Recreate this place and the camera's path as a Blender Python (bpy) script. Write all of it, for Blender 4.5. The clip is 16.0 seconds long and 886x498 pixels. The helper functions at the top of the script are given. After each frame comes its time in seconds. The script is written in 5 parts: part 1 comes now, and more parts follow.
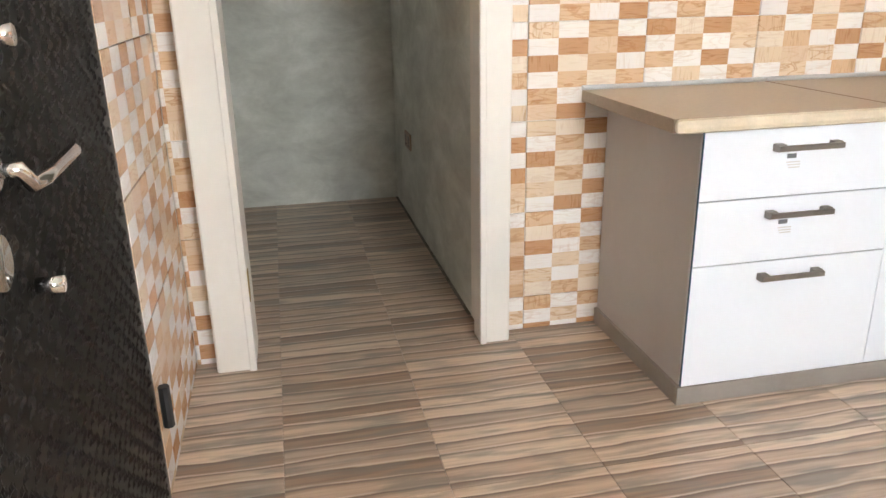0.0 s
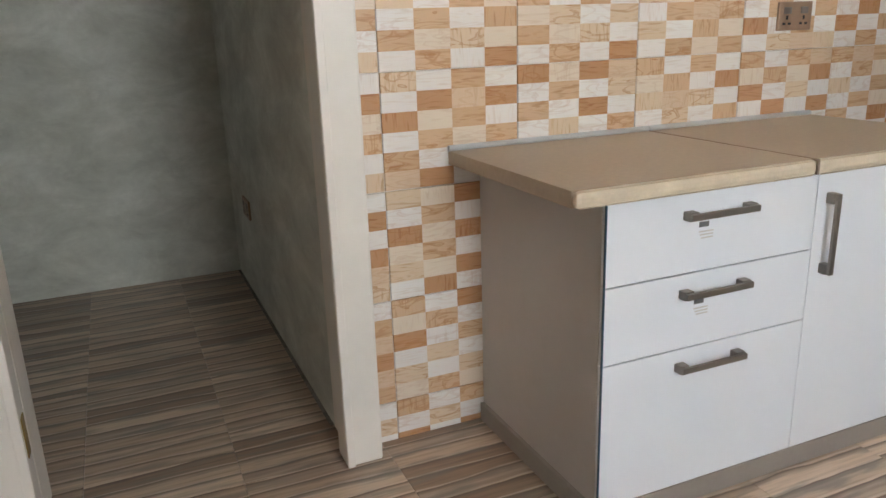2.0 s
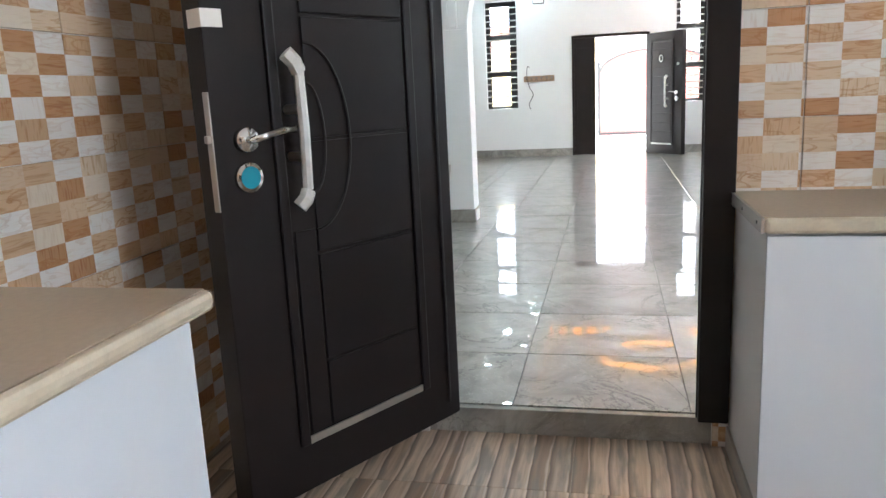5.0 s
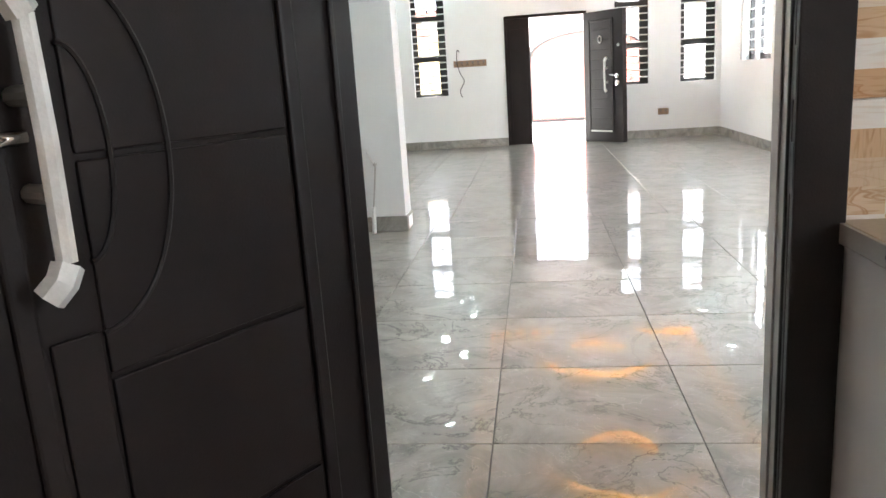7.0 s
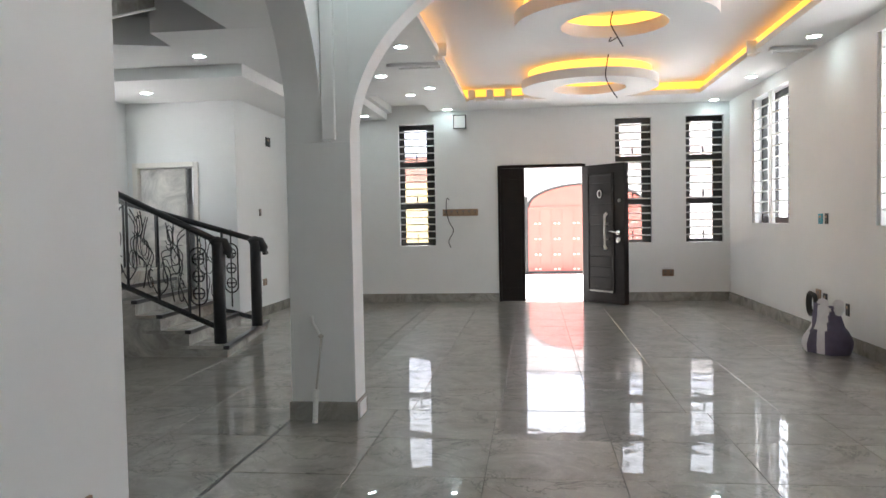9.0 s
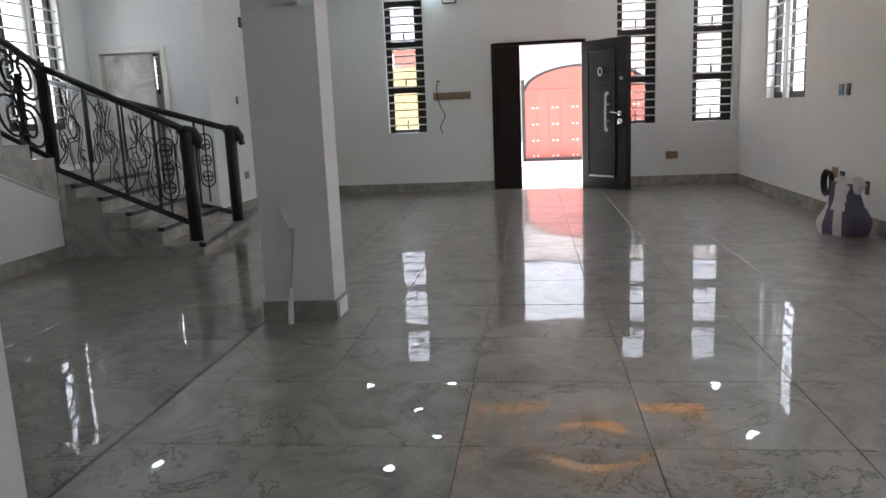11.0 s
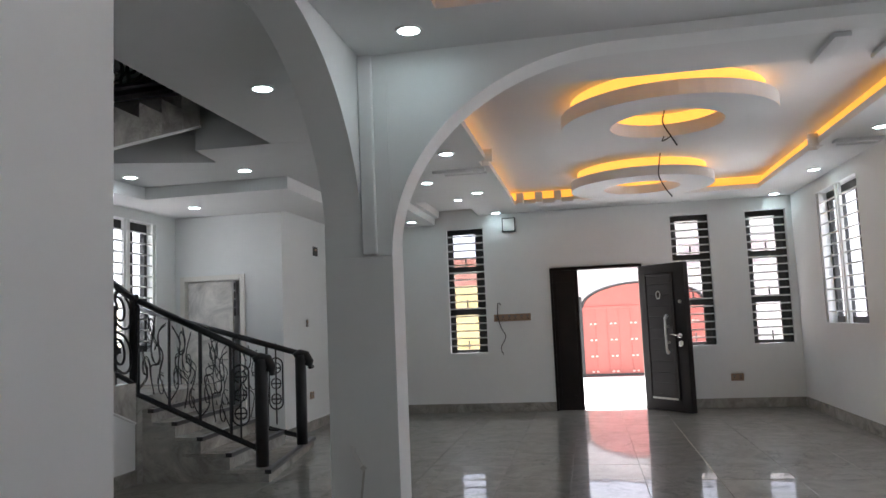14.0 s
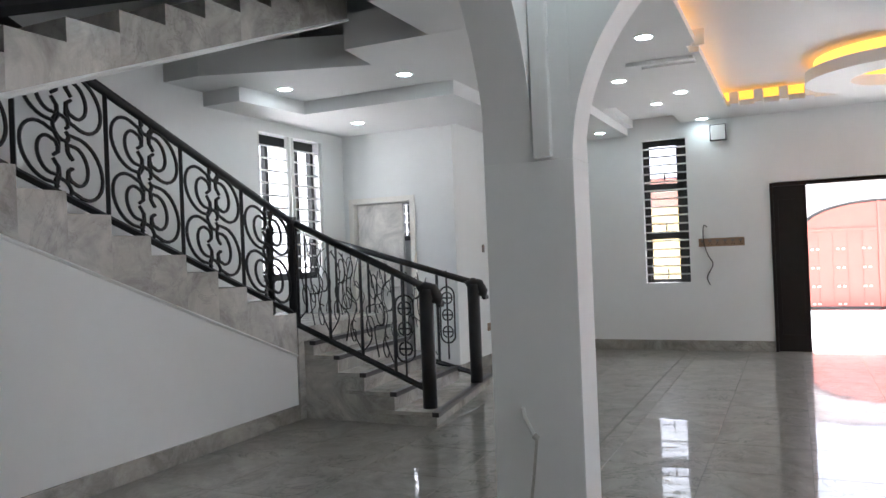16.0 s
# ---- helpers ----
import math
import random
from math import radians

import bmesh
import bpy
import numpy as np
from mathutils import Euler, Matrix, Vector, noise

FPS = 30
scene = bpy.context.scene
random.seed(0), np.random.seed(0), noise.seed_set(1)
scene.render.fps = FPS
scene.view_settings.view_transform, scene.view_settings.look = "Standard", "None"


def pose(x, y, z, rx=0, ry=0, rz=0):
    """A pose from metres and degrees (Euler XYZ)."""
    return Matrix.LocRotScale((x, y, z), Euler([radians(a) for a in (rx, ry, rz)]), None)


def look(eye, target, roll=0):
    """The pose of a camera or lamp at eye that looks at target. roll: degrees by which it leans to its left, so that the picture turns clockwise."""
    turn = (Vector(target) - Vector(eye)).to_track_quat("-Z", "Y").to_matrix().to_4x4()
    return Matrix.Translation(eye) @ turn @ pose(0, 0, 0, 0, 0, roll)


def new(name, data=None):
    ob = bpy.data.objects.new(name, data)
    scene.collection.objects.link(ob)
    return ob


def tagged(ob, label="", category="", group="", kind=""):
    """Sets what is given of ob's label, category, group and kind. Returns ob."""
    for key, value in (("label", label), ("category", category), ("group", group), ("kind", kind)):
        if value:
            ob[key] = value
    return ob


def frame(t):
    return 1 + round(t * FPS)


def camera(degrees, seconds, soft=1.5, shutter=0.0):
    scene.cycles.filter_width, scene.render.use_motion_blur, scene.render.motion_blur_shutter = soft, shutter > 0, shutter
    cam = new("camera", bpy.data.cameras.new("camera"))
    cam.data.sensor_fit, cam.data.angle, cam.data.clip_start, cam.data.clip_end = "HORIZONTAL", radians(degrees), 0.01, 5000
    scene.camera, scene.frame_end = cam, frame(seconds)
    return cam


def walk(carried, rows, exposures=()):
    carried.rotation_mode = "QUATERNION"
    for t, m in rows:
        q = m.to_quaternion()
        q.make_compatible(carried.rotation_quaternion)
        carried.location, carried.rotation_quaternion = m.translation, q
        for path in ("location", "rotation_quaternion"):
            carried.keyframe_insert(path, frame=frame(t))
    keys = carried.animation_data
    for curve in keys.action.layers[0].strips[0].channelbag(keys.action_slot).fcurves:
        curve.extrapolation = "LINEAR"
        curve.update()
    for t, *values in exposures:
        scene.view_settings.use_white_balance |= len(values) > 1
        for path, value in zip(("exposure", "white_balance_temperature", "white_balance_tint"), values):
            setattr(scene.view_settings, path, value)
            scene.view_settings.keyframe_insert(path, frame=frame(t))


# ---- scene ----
cam = camera(61.2, 16.0)
EXPOSURES = [
    (0, 4.52, 6550, 11), (1.0, 4.37, 6600, 11), (1.5, 4.37, 6550, 11), (2.0, 3.77, 6450, 10), (2.5, 4.07, 6300, 8),
    (3.5, 3.95, 6170, 9), (5.2, 3.82, 5820, 9), (7.3, 3.83, 6270, 11), (8.2, 3.28, 6320, 12), (10.3, 1.97, 6130, 14),
    (11.0, 2.07, 6130, 14), (11.5, 2.32, 6130, 14), (12.0, 2.27, 6130, 14), (12.5, 2.19, 6180, 14), (13.0, 1.48, 6130, 15),
    (13.5, 1.68, 6080, 15), (14.0, 1.83, 6080, 15), (14.5, 1.98, 6080, 15), (15.0, 2.13, 6030, 15), (16, 2.58, 6030, 15),
]
PATH = [
    (0, (0.097, 0.316, 1.246), (0.488, 2.164, 0.588), -1.1),
    (0.5, (0.113, 0.373, 1.257), (0.382, 2.24, 0.592), -1.2),
    (1, (0.183, 0.45, 1.273), (0.462, 2.342, 0.687), -1.3),
    (1.5, (0.224, 0.601, 1.265), (0.637, 2.468, 0.68), -1.2),
    (2, (0.253, 0.821, 1.25), (1.008, 2.583, 0.68), -1.9),
    (2.5, (0.375, 0.965, 1.254), (1.392, 2.596, 0.702), -2.5),
    (3, (0.54, 1.091, 1.261), (1.832, 2.521, 0.725), -3.7),
    (3.5, (0.696, 1.175, 1.267), (2.266, 2.3, 0.749), -1.8),
    (4, (0.834, 1.282, 1.288), (2.641, 2.032, 0.874), -2.3),
    (4.5, (1.011, 1.341, 1.273), (2.871, 1.926, 0.829), -2.9),
    (5, (1.266, 1.375, 1.26), (3.175, 1.811, 0.852), -2.8),
    (5.2, (1.35, 1.395, 1.254), (3.261, 1.795, 0.818), -3.2),
    (7.3, (2.471, 1.588, 1.222), (4.412, 1.769, 0.78), -4.0),
    (7.5, (2.579, 1.596, 1.224), (4.527, 1.704, 0.784), -4.1),
    (8, (2.893, 1.536, 1.26), (4.862, 1.617, 0.923), -3.1),
    (8.2, (3.017, 1.51, 1.293), (5.003, 1.644, 1.103), -0.4),
    (10.3, (3.889, 1.478, 1.311), (5.867, 1.767, 1.257), -2.0),
    (10.5, (3.912, 1.472, 1.274), (5.887, 1.748, 1.117), -2.0),
    (11, (3.93, 1.471, 1.226), (5.882, 1.713, 0.862), -2.5),
    (11.5, (3.895, 1.479, 1.216), (5.825, 1.703, 0.739), -2.0),
    (12, (3.795, 1.489, 1.256), (5.731, 1.713, 0.808), -1.5),
    (12.5, (3.667, 1.51, 1.32), (5.63, 1.758, 1.032), -1.7),
    (13, (3.599, 1.529, 1.388), (5.582, 1.791, 1.348), -1.4),
    (13.5, (3.623, 1.53, 1.429), (5.598, 1.809, 1.58), -2.0),
    (14, (3.771, 1.515, 1.413), (5.728, 1.882, 1.603), -2.4),
    (14.5, (3.998, 1.524, 1.474), (5.885, 2.172, 1.604), -1.5),
    (15, (4.244, 1.617, 1.492), (6.117, 2.302, 1.647), -1.8),
    (15.5, (4.508, 1.69, 1.471), (6.397, 2.342, 1.55), -3.6),
    (16, (4.813, 1.754, 1.415), (6.623, 2.604, 1.426), -2.3),
]
walk(cam, [(t, look(eye, target, roll)) for t, eye, target, roll in PATH], EXPOSURES)


# ---- world, sun and large lights ----
world = bpy.data.worlds.new("sky")
scene.world = world
world.use_nodes = True
wt = world.node_tree
sky = wt.nodes.new("ShaderNodeTexSky")
sky.sky_type, sky.sun_disc = "NISHITA", False
sky.sun_elevation, sky.sun_rotation = radians(80), radians(90)
sky.dust_density, sky.air_density = 6.0, 1.5
wt.nodes["Background"].inputs[1].default_value = 0.15
haze = wt.nodes.new("ShaderNodeHueSaturation")
haze.inputs["Saturation"].default_value = 0.3
wt.links.new(sky.outputs[0], haze.inputs["Color"])
wt.links.new(haze.outputs[0], wt.nodes["Background"].inputs[0])
sun = new("sun", bpy.data.lights.new("sun", "SUN"))
sun.data.energy, sun.data.angle, sun.data.color = 5.0, radians(2), (1.0, 0.97, 0.93)
sun.matrix_basis = look((20.6, 2, 60), (10, 2, 0))


def area_light(name, place, target, w, h, power, colour):
    ob = new(name, bpy.data.lights.new(name, "AREA"))
    ob.data.shape, ob.data.size, ob.data.size_y, ob.data.energy, ob.data.color = "RECTANGLE", w, h, power, colour
    ob.matrix_basis = look(place, target)
    return ob


DAY = (0.95, 0.98, 1.0)
RAD = 1.3 * math.pi
for name, place, target, w, h, part_of in (
    ("window_light_south_a", (12.655, -1.49, 1.97), (12.655, 0, 1.97), 1.37, 1.54, 0.4),
    ("window_light_south_b", (9.215, -1.49, 1.97), (9.215, 0, 1.97), 1.33, 1.54, 0.6),
    # added fill lamp: brightens the wall under the stairs through an unseen opening
    ("fill_light_dining", (6.25, -1.49, 1.97), (6.25, 0, 1.97), 1.3, 1.54, 0.4),
    ("window_light_hall", (11.1, 6.59, 1.93), (11.1, 5, 1.93), 1.08, 1.46, 0.32),
    ("window_light_back_room", (13.74, 6.325, 1.9), (12, 6.325, 1.9), 0.45, 0.6, 1.0),
):
    lamp = area_light(name, place, target, w, h, RAD * w * h * part_of, DAY)
    if name == "fill_light_dining":
        lamp.data.spread = radians(120)
# unseen source, placed so the door leaf's shadow falls right on the tiles
kitchen_light = area_light("unseen_window_light_kitchen", (1.33, -1.66, 1.75), (1.33, 2.0, 1.75), 0.95, 1.3, 1.55, DAY)
kitchen_light.data.spread = radians(115)

# ---- materials ----


def material(name, colour, rough=0.5, metal=0.0, var=0.0, scale=5.0, bump=0.0, bump_scale=80.0, coat=0.0, spec=0.5):
    """A surface with two scales of colour variation and a fine relief."""
    m = bpy.data.materials.new(name)
    m.use_nodes = True
    nt, b = m.node_tree, m.node_tree.nodes["Principled BSDF"]
    b.inputs["Base Color"].default_value = (*colour, 1)
    b.inputs["Roughness"].default_value, b.inputs["Metallic"].default_value = rough, metal
    b.inputs["Coat Weight"].default_value, b.inputs["Specular IOR Level"].default_value = coat, spec
    geo = nt.nodes.new("ShaderNodeNewGeometry")
    if var:
        n1, n2, mix, ramp = (nt.nodes.new("ShaderNode" + k) for k in ("TexNoise", "TexNoise", "Math", "Mix"))
        n1.inputs["Scale"].default_value, n2.inputs["Scale"].default_value = scale, scale * 9
        n1.inputs["Detail"].default_value, n2.inputs["Detail"].default_value = 5, 3
        nt.links.new(geo.outputs["Position"], n1.inputs["Vector"])
        nt.links.new(geo.outputs["Position"], n2.inputs["Vector"])
        mix.operation = "MULTIPLY_ADD"
        mix.inputs[1].default_value = 0.35
        nt.links.new(n2.outputs["Fac"], mix.inputs[0])
        nt.links.new(n1.outputs["Fac"], mix.inputs[2])
        ramp.data_type = "RGBA"
        ramp.inputs["A"].default_value = (*[max(0, c * (1 - 1.6 * var)) for c in colour], 1)
        ramp.inputs["B"].default_value = (*[min(1, c * (1 + 0.5 * var)) for c in colour], 1)
        nt.links.new(mix.outputs[0], ramp.inputs["Factor"])
        nt.links.new(ramp.outputs["Result"], b.inputs["Base Color"])
    if bump:
        n3, bp = nt.nodes.new("ShaderNodeTexNoise"), nt.nodes.new("ShaderNodeBump")
        n3.inputs["Scale"].default_value, n3.inputs["Detail"].default_value = bump_scale, 4
        bp.inputs["Strength"].default_value, bp.inputs["Distance"].default_value = bump, 0.004
        nt.links.new(geo.outputs["Position"], n3.inputs["Vector"])
        nt.links.new(n3.outputs["Fac"], bp.inputs["Height"])
        nt.links.new(bp.outputs["Normal"], b.inputs["Normal"])
    return m


def glow(name, colour, strength):
    m = bpy.data.materials.new(name)
    m.use_nodes = True
    b = m.node_tree.nodes["Principled BSDF"]
    b.inputs["Base Color"].default_value = (*colour, 1)
    b.inputs["Emission Color"].default_value = (*colour, 1)
    b.inputs["Emission Strength"].default_value = strength
    return m


class Nodes:
    """Short hand for a material's node tree."""

    def __init__(self, m):
        self.t, self.b = m.node_tree, m.node_tree.nodes["Principled BSDF"]

    def put(self, kind, **sockets):
        n = self.t.nodes.new("ShaderNode" + kind)
        for k, v in sockets.items():
            self.feed(n, int(k[1:]) if k[0] == "i" and k[1:].isdigit() else k, v)
        return n

    def feed(self, n, k, v):
        if isinstance(v, bpy.types.NodeSocket):
            self.t.links.new(v, n.inputs[k])
        else:
            n.inputs[k].default_value = v

    def math(self, op, a, b=0.0, c=0.0):
        n = self.put("Math", i0=a, i1=b, i2=c)
        n.operation = op
        return n.outputs[0]

    def ramp(self, fac, stops, mode="LINEAR"):
        n = self.put("ValToRGB", Fac=fac)
        n.color_ramp.interpolation = mode
        e = n.color_ramp.elements
        while len(e) < len(stops):
            e.new(1.0)
        for k, (p, c) in enumerate(stops):
            e[k].position, e[k].color = p, (*c, 1)
        return n.outputs["Color"]

    def mix(self, fac, a, b, how="MIX"):
        n = self.t.nodes.new("ShaderNodeMix")
        n.data_type, n.blend_type = "RGBA", how
        for k, v in (("Factor", fac), ("A", a), ("B", b)):
            s = [x for x in n.inputs if x.name == k and x.type == ("VALUE" if k == "Factor" else "RGBA")][0]
            if isinstance(v, bpy.types.NodeSocket):
                self.t.links.new(v, s)
            else:
                s.default_value = v if k == "Factor" else (*v, 1)
        return [x for x in n.outputs if x.type == "RGBA"][0]


def tile_print():
    """Glazed wall tile printed with wood-grain blocks in cream, beige and caramel."""
    m = material("printed_wall_tile", (0.7, 0.5, 0.3), 0.22)
    k = Nodes(m)
    xyz = k.put("SeparateXYZ", Vector=k.put("NewGeometry").outputs["Position"]).outputs
    u = k.math("ADD", xyz[0], xyz[1])
    a, b = k.math("DIVIDE", k.math("SUBTRACT", u, 3.756), 0.1083), k.math("DIVIDE", k.math("SUBTRACT", xyz[2], 0.133), 0.05555)
    i, j = k.math("FLOOR", a), k.math("FLOOR", b)
    cell = k.put("CombineXYZ", X=i, Y=j, Z=3.0).outputs[0]
    w = k.put("TexWhiteNoise", Vector=cell).outputs
    odd = k.math("MODULO", k.math("ABSOLUTE", k.math("ADD", i, j)), 2.0)
    light = k.ramp(w["Value"], [(0, (0.86, 0.83, 0.80)), (0.52, (0.80, 0.70, 0.58)), (0.70, (0.73, 0.56, 0.40)), (0.84, (0.87, 0.85, 0.82))], "CONSTANT")
    dark = k.ramp(w["Value"], [(0, (0.70, 0.49, 0.31)), (0.25, (0.76, 0.61, 0.44)), (0.5, (0.56, 0.32, 0.17)), (0.78, (0.65, 0.44, 0.27))], "CONSTANT")
    base = k.mix(odd, light, dark)
    side = k.math("GREATER_THAN", k.put("TexWhiteNoise", Vector=k.put("CombineXYZ", X=j, Y=i, Z=9.0).outputs[0]).outputs["Value"], 0.72)
    off = k.math("MULTIPLY", w["Value"], 37.0)
    flat = k.put("CombineXYZ", X=k.math("MULTIPLY_ADD", u, 7.0, off), Y=k.math("MULTIPLY", xyz[2], 60.0)).outputs[0]
    tall = k.put("CombineXYZ", X=k.math("MULTIPLY_ADD", u, 60.0, off), Y=k.math("MULTIPLY", xyz[2], 7.0)).outputs[0]
    vec = k.put("Mix")
    vec.data_type = "VECTOR"
    for s, v in ((0, side), (4, flat), (5, tall)):
        k.t.links.new(v, vec.inputs[s])
    grain = k.put("TexNoise", Vector=vec.outputs[1], Scale=1.0, Detail=1.5, Distortion=1.8).outputs["Fac"]
    g = k.ramp(grain, [(0.3, (0.72, 0.56, 0.42)), (0.46, (1, 1, 1)), (0.62, (1.0, 0.97, 0.93)), (0.72, (0.86, 0.76, 0.64))])
    amount = k.math("MULTIPLY_ADD", odd, 0.4, 0.3)
    out = k.mix(amount, base, k.mix(1.0, base, g, "MULTIPLY"))
    swirl = k.put("CombineXYZ", X=k.math("MULTIPLY_ADD", u, 9.0, off), Y=k.math("MULTIPLY_ADD", xyz[2], 30.0, off)).outputs[0]
    flame = k.put("TexNoise", Vector=swirl, Scale=1.0, Detail=0.6, Distortion=1.2).outputs["Fac"]
    band = k.ramp(flame, [(0.50, (0, 0, 0)), (0.515, (0.8, 0.8, 0.8)), (0.545, (0.15, 0.15, 0.15)), (0.56, (0.7, 0.7, 0.7)), (0.60, (0, 0, 0))])
    some = k.math("GREATER_THAN", k.put("TexWhiteNoise", Vector=k.put("CombineXYZ", X=j, Y=i, Z=21.0).outputs[0]).outputs["Value"], 0.45)
    out = k.mix(k.math("MULTIPLY", k.math("MULTIPLY", band, some), k.math("MULTIPLY_ADD", odd, 0.55, 0.3)), out, (0.46, 0.21, 0.08))
    k.feed(k.b, "Base Color", out)
    return m


def wood_tile():
    """Floor tile printed as narrow weathered boards in brown, beige and grey."""
    m = material("wood_look_tile", (0.35, 0.25, 0.18), 0.32)
    k = Nodes(m)
    xyz = k.put("SeparateXYZ", Vector=k.put("NewGeometry").outputs["Position"]).outputs
    rnd = k.put("ObjectInfo").outputs["Random"]
    col = k.math("FLOOR", k.math("DIVIDE", k.math("SUBTRACT", xyz[0], 0.02), 0.43))
    shift = k.math("MULTIPLY_ADD", rnd, 50.0, k.math("MULTIPLY", col, 3.7))
    wob = k.put("TexNoise", Vector=k.put("CombineXYZ", X=k.math("MULTIPLY_ADD", xyz[0], 2.2, shift), Y=k.math("MULTIPLY", xyz[1], 9.0)).outputs[0], Scale=1.0, Detail=3.0).outputs["Fac"]
    strip = k.math("MULTIPLY_ADD", wob, 0.8, k.math("DIVIDE", xyz[1], 0.064))
    i = k.math("FLOOR", strip)
    w = k.put("TexWhiteNoise", Vector=k.put("CombineXYZ", X=col, Y=i, Z=rnd).outputs[0]).outputs["Value"]
    base = k.ramp(w, [(0, (0.50, 0.365, 0.265)), (0.25, (0.57, 0.43, 0.32)), (0.48, (0.31, 0.215, 0.15)), (0.66, (0.66, 0.52, 0.40)), (0.84, (0.44, 0.335, 0.255))], "CONSTANT")
    n = k.put("TexNoise", Vector=k.put("CombineXYZ", X=k.math("MULTIPLY_ADD", w, 20.0, k.math("MULTIPLY", xyz[0], 4.0)), Y=k.math("MULTIPLY", xyz[1], 75.0)).outputs[0], Scale=1.0, Detail=6.0).outputs["Fac"]
    base = k.mix(0.5, base, k.mix(1.0, base, k.ramp(n, [(0.3, (0.5, 0.48, 0.46)), (0.52, (1, 1, 1)), (0.75, (1.35, 1.35, 1.35))]), "MULTIPLY"))
    fr = k.math("FRACT", strip)
    pale = k.ramp(fr, [(0.0, (0, 0, 0)), (0.05, (0.75, 0.75, 0.75)), (0.16, (0, 0, 0))])
    base = k.mix(pale, base, (0.72, 0.60, 0.49))
    line = k.ramp(fr, [(0.70, (0, 0, 0)), (0.86, (0.55, 0.55, 0.55)), (0.97, (0.95, 0.95, 0.95)), (1.0, (0, 0, 0))])
    base = k.mix(line, base, (0.13, 0.09, 0.065))
    smoke = k.put("TexNoise", Vector=k.put("CombineXYZ", X=k.math("MULTIPLY_ADD", xyz[0], 3.6, shift), Y=k.math("MULTIPLY", xyz[1], 22.0)).outputs[0], Scale=1.0, Detail=4.0).outputs["Fac"]
    sm = k.ramp(smoke, [(0.50, (0, 0, 0)), (0.64, (0.68, 0.68, 0.68))])
    base = k.mix(sm, base, (0.20, 0.185, 0.155))
    k.feed(k.b, "Base Color", base)
    return m


def skim_coat():
    """Grey cement skim with pale horizontal trowel smears."""
    m = material("grey_skimmed_plaster", (0.55, 0.57, 0.56), 0.85, bump=0.25, bump_scale=30)
    k = Nodes(m)
    pos = k.put("NewGeometry").outputs["Position"]
    long = k.put("Mapping", Vector=pos)
    long.inputs["Scale"].default_value = (1.8, 1.8, 3.2)
    a = k.put("TexNoise", Vector=long.outputs[0], Scale=1.6, Detail=9.0, Roughness=0.7, Distortion=0.35).outputs["Fac"]
    b = k.put("TexNoise", Vector=pos, Scale=0.9, Detail=2.0).outputs["Fac"]
    f = k.math("MULTIPLY_ADD", b, 0.5, k.math("MULTIPLY", a, 0.75))
    k.feed(k.b, "Base Color", k.ramp(f, [(0.44, (0.50, 0.505, 0.45)), (0.6, (0.67, 0.68, 0.615)), (0.74, (0.85, 0.86, 0.80))]))
    return m


def marble(name, tone, rough, vein, random_shift=True):
    """Polished grey-beige marble-look porcelain with soft clouds and thin veins."""
    m = material(name, tone, rough)
    k = Nodes(m)
    pos = k.put("NewGeometry").outputs["Position"]
    v = pos
    if random_shift:
        r = k.math("MULTIPLY", k.put("ObjectInfo").outputs["Random"], 40.0)
        add = k.put("VectorMath", i0=pos, i1=k.put("CombineXYZ", X=r, Y=r, Z=r).outputs[0])
        v = add.outputs[0]
    cloud = k.put("TexNoise", Vector=v, Scale=3.0, Detail=9.0, Distortion=1.4, Roughness=0.64).outputs["Fac"]
    base = k.ramp(cloud, [(0.3, tuple(c * 0.60 for c in tone)), (0.5, tone), (0.7, tuple(min(1, c * 1.35) for c in tone))])
    line = k.put("TexNoise", Vector=v, Scale=2.4, Detail=9.0, Distortion=0.9, Roughness=0.66).outputs["Fac"]
    d = k.math("ABSOLUTE", k.math("SUBTRACT", line, 0.5))
    veins = k.ramp(d, [(0.0, (vein, vein, vein)), (0.016, (0, 0, 0))])
    patch = k.ramp(k.put("TexNoise", Vector=v, Scale=1.7, Detail=2.0).outputs["Fac"], [(0.38, (0.15, 0.15, 0.15)), (0.58, (1, 1, 1))])
    base = k.mix(k.math("MULTIPLY", veins, patch), base, tuple(c * 0.2 for c in tone))
    fine = k.put("TexNoise", Vector=v, Scale=4.6, Detail=5.0, Distortion=1.6, Roughness=0.55).outputs["Fac"]
    hair = k.ramp(k.math("ABSOLUTE", k.math("SUBTRACT", fine, 0.52)), [(0.0, (vein * 0.6, vein * 0.6, vein * 0.6)), (0.007, (0, 0, 0))])
    base = k.mix(hair, base, tuple(min(1, c * 1.7) for c in tone))
    k.feed(k.b, "Base Color", base)
    dust = k.put("TexNoise", Vector=pos, Scale=1.3, Detail=6.0).outputs["Fac"]
    k.feed(k.b, "Roughness", k.math("MULTIPLY_ADD", dust, 0.022, rough - 0.006))
    wave = k.put("TexNoise", Vector=pos, Scale=7.0, Detail=1.0).outputs["Fac"]
    bump = k.put("Bump", Strength=1.0, Distance=0.0006, Height=wave).outputs[0]
    k.feed(k.b, "Normal", bump)
    k.feed(k.b, "Coat Normal", bump)
    k.b.inputs["Specular IOR Level"].default_value = 0.75
    return m


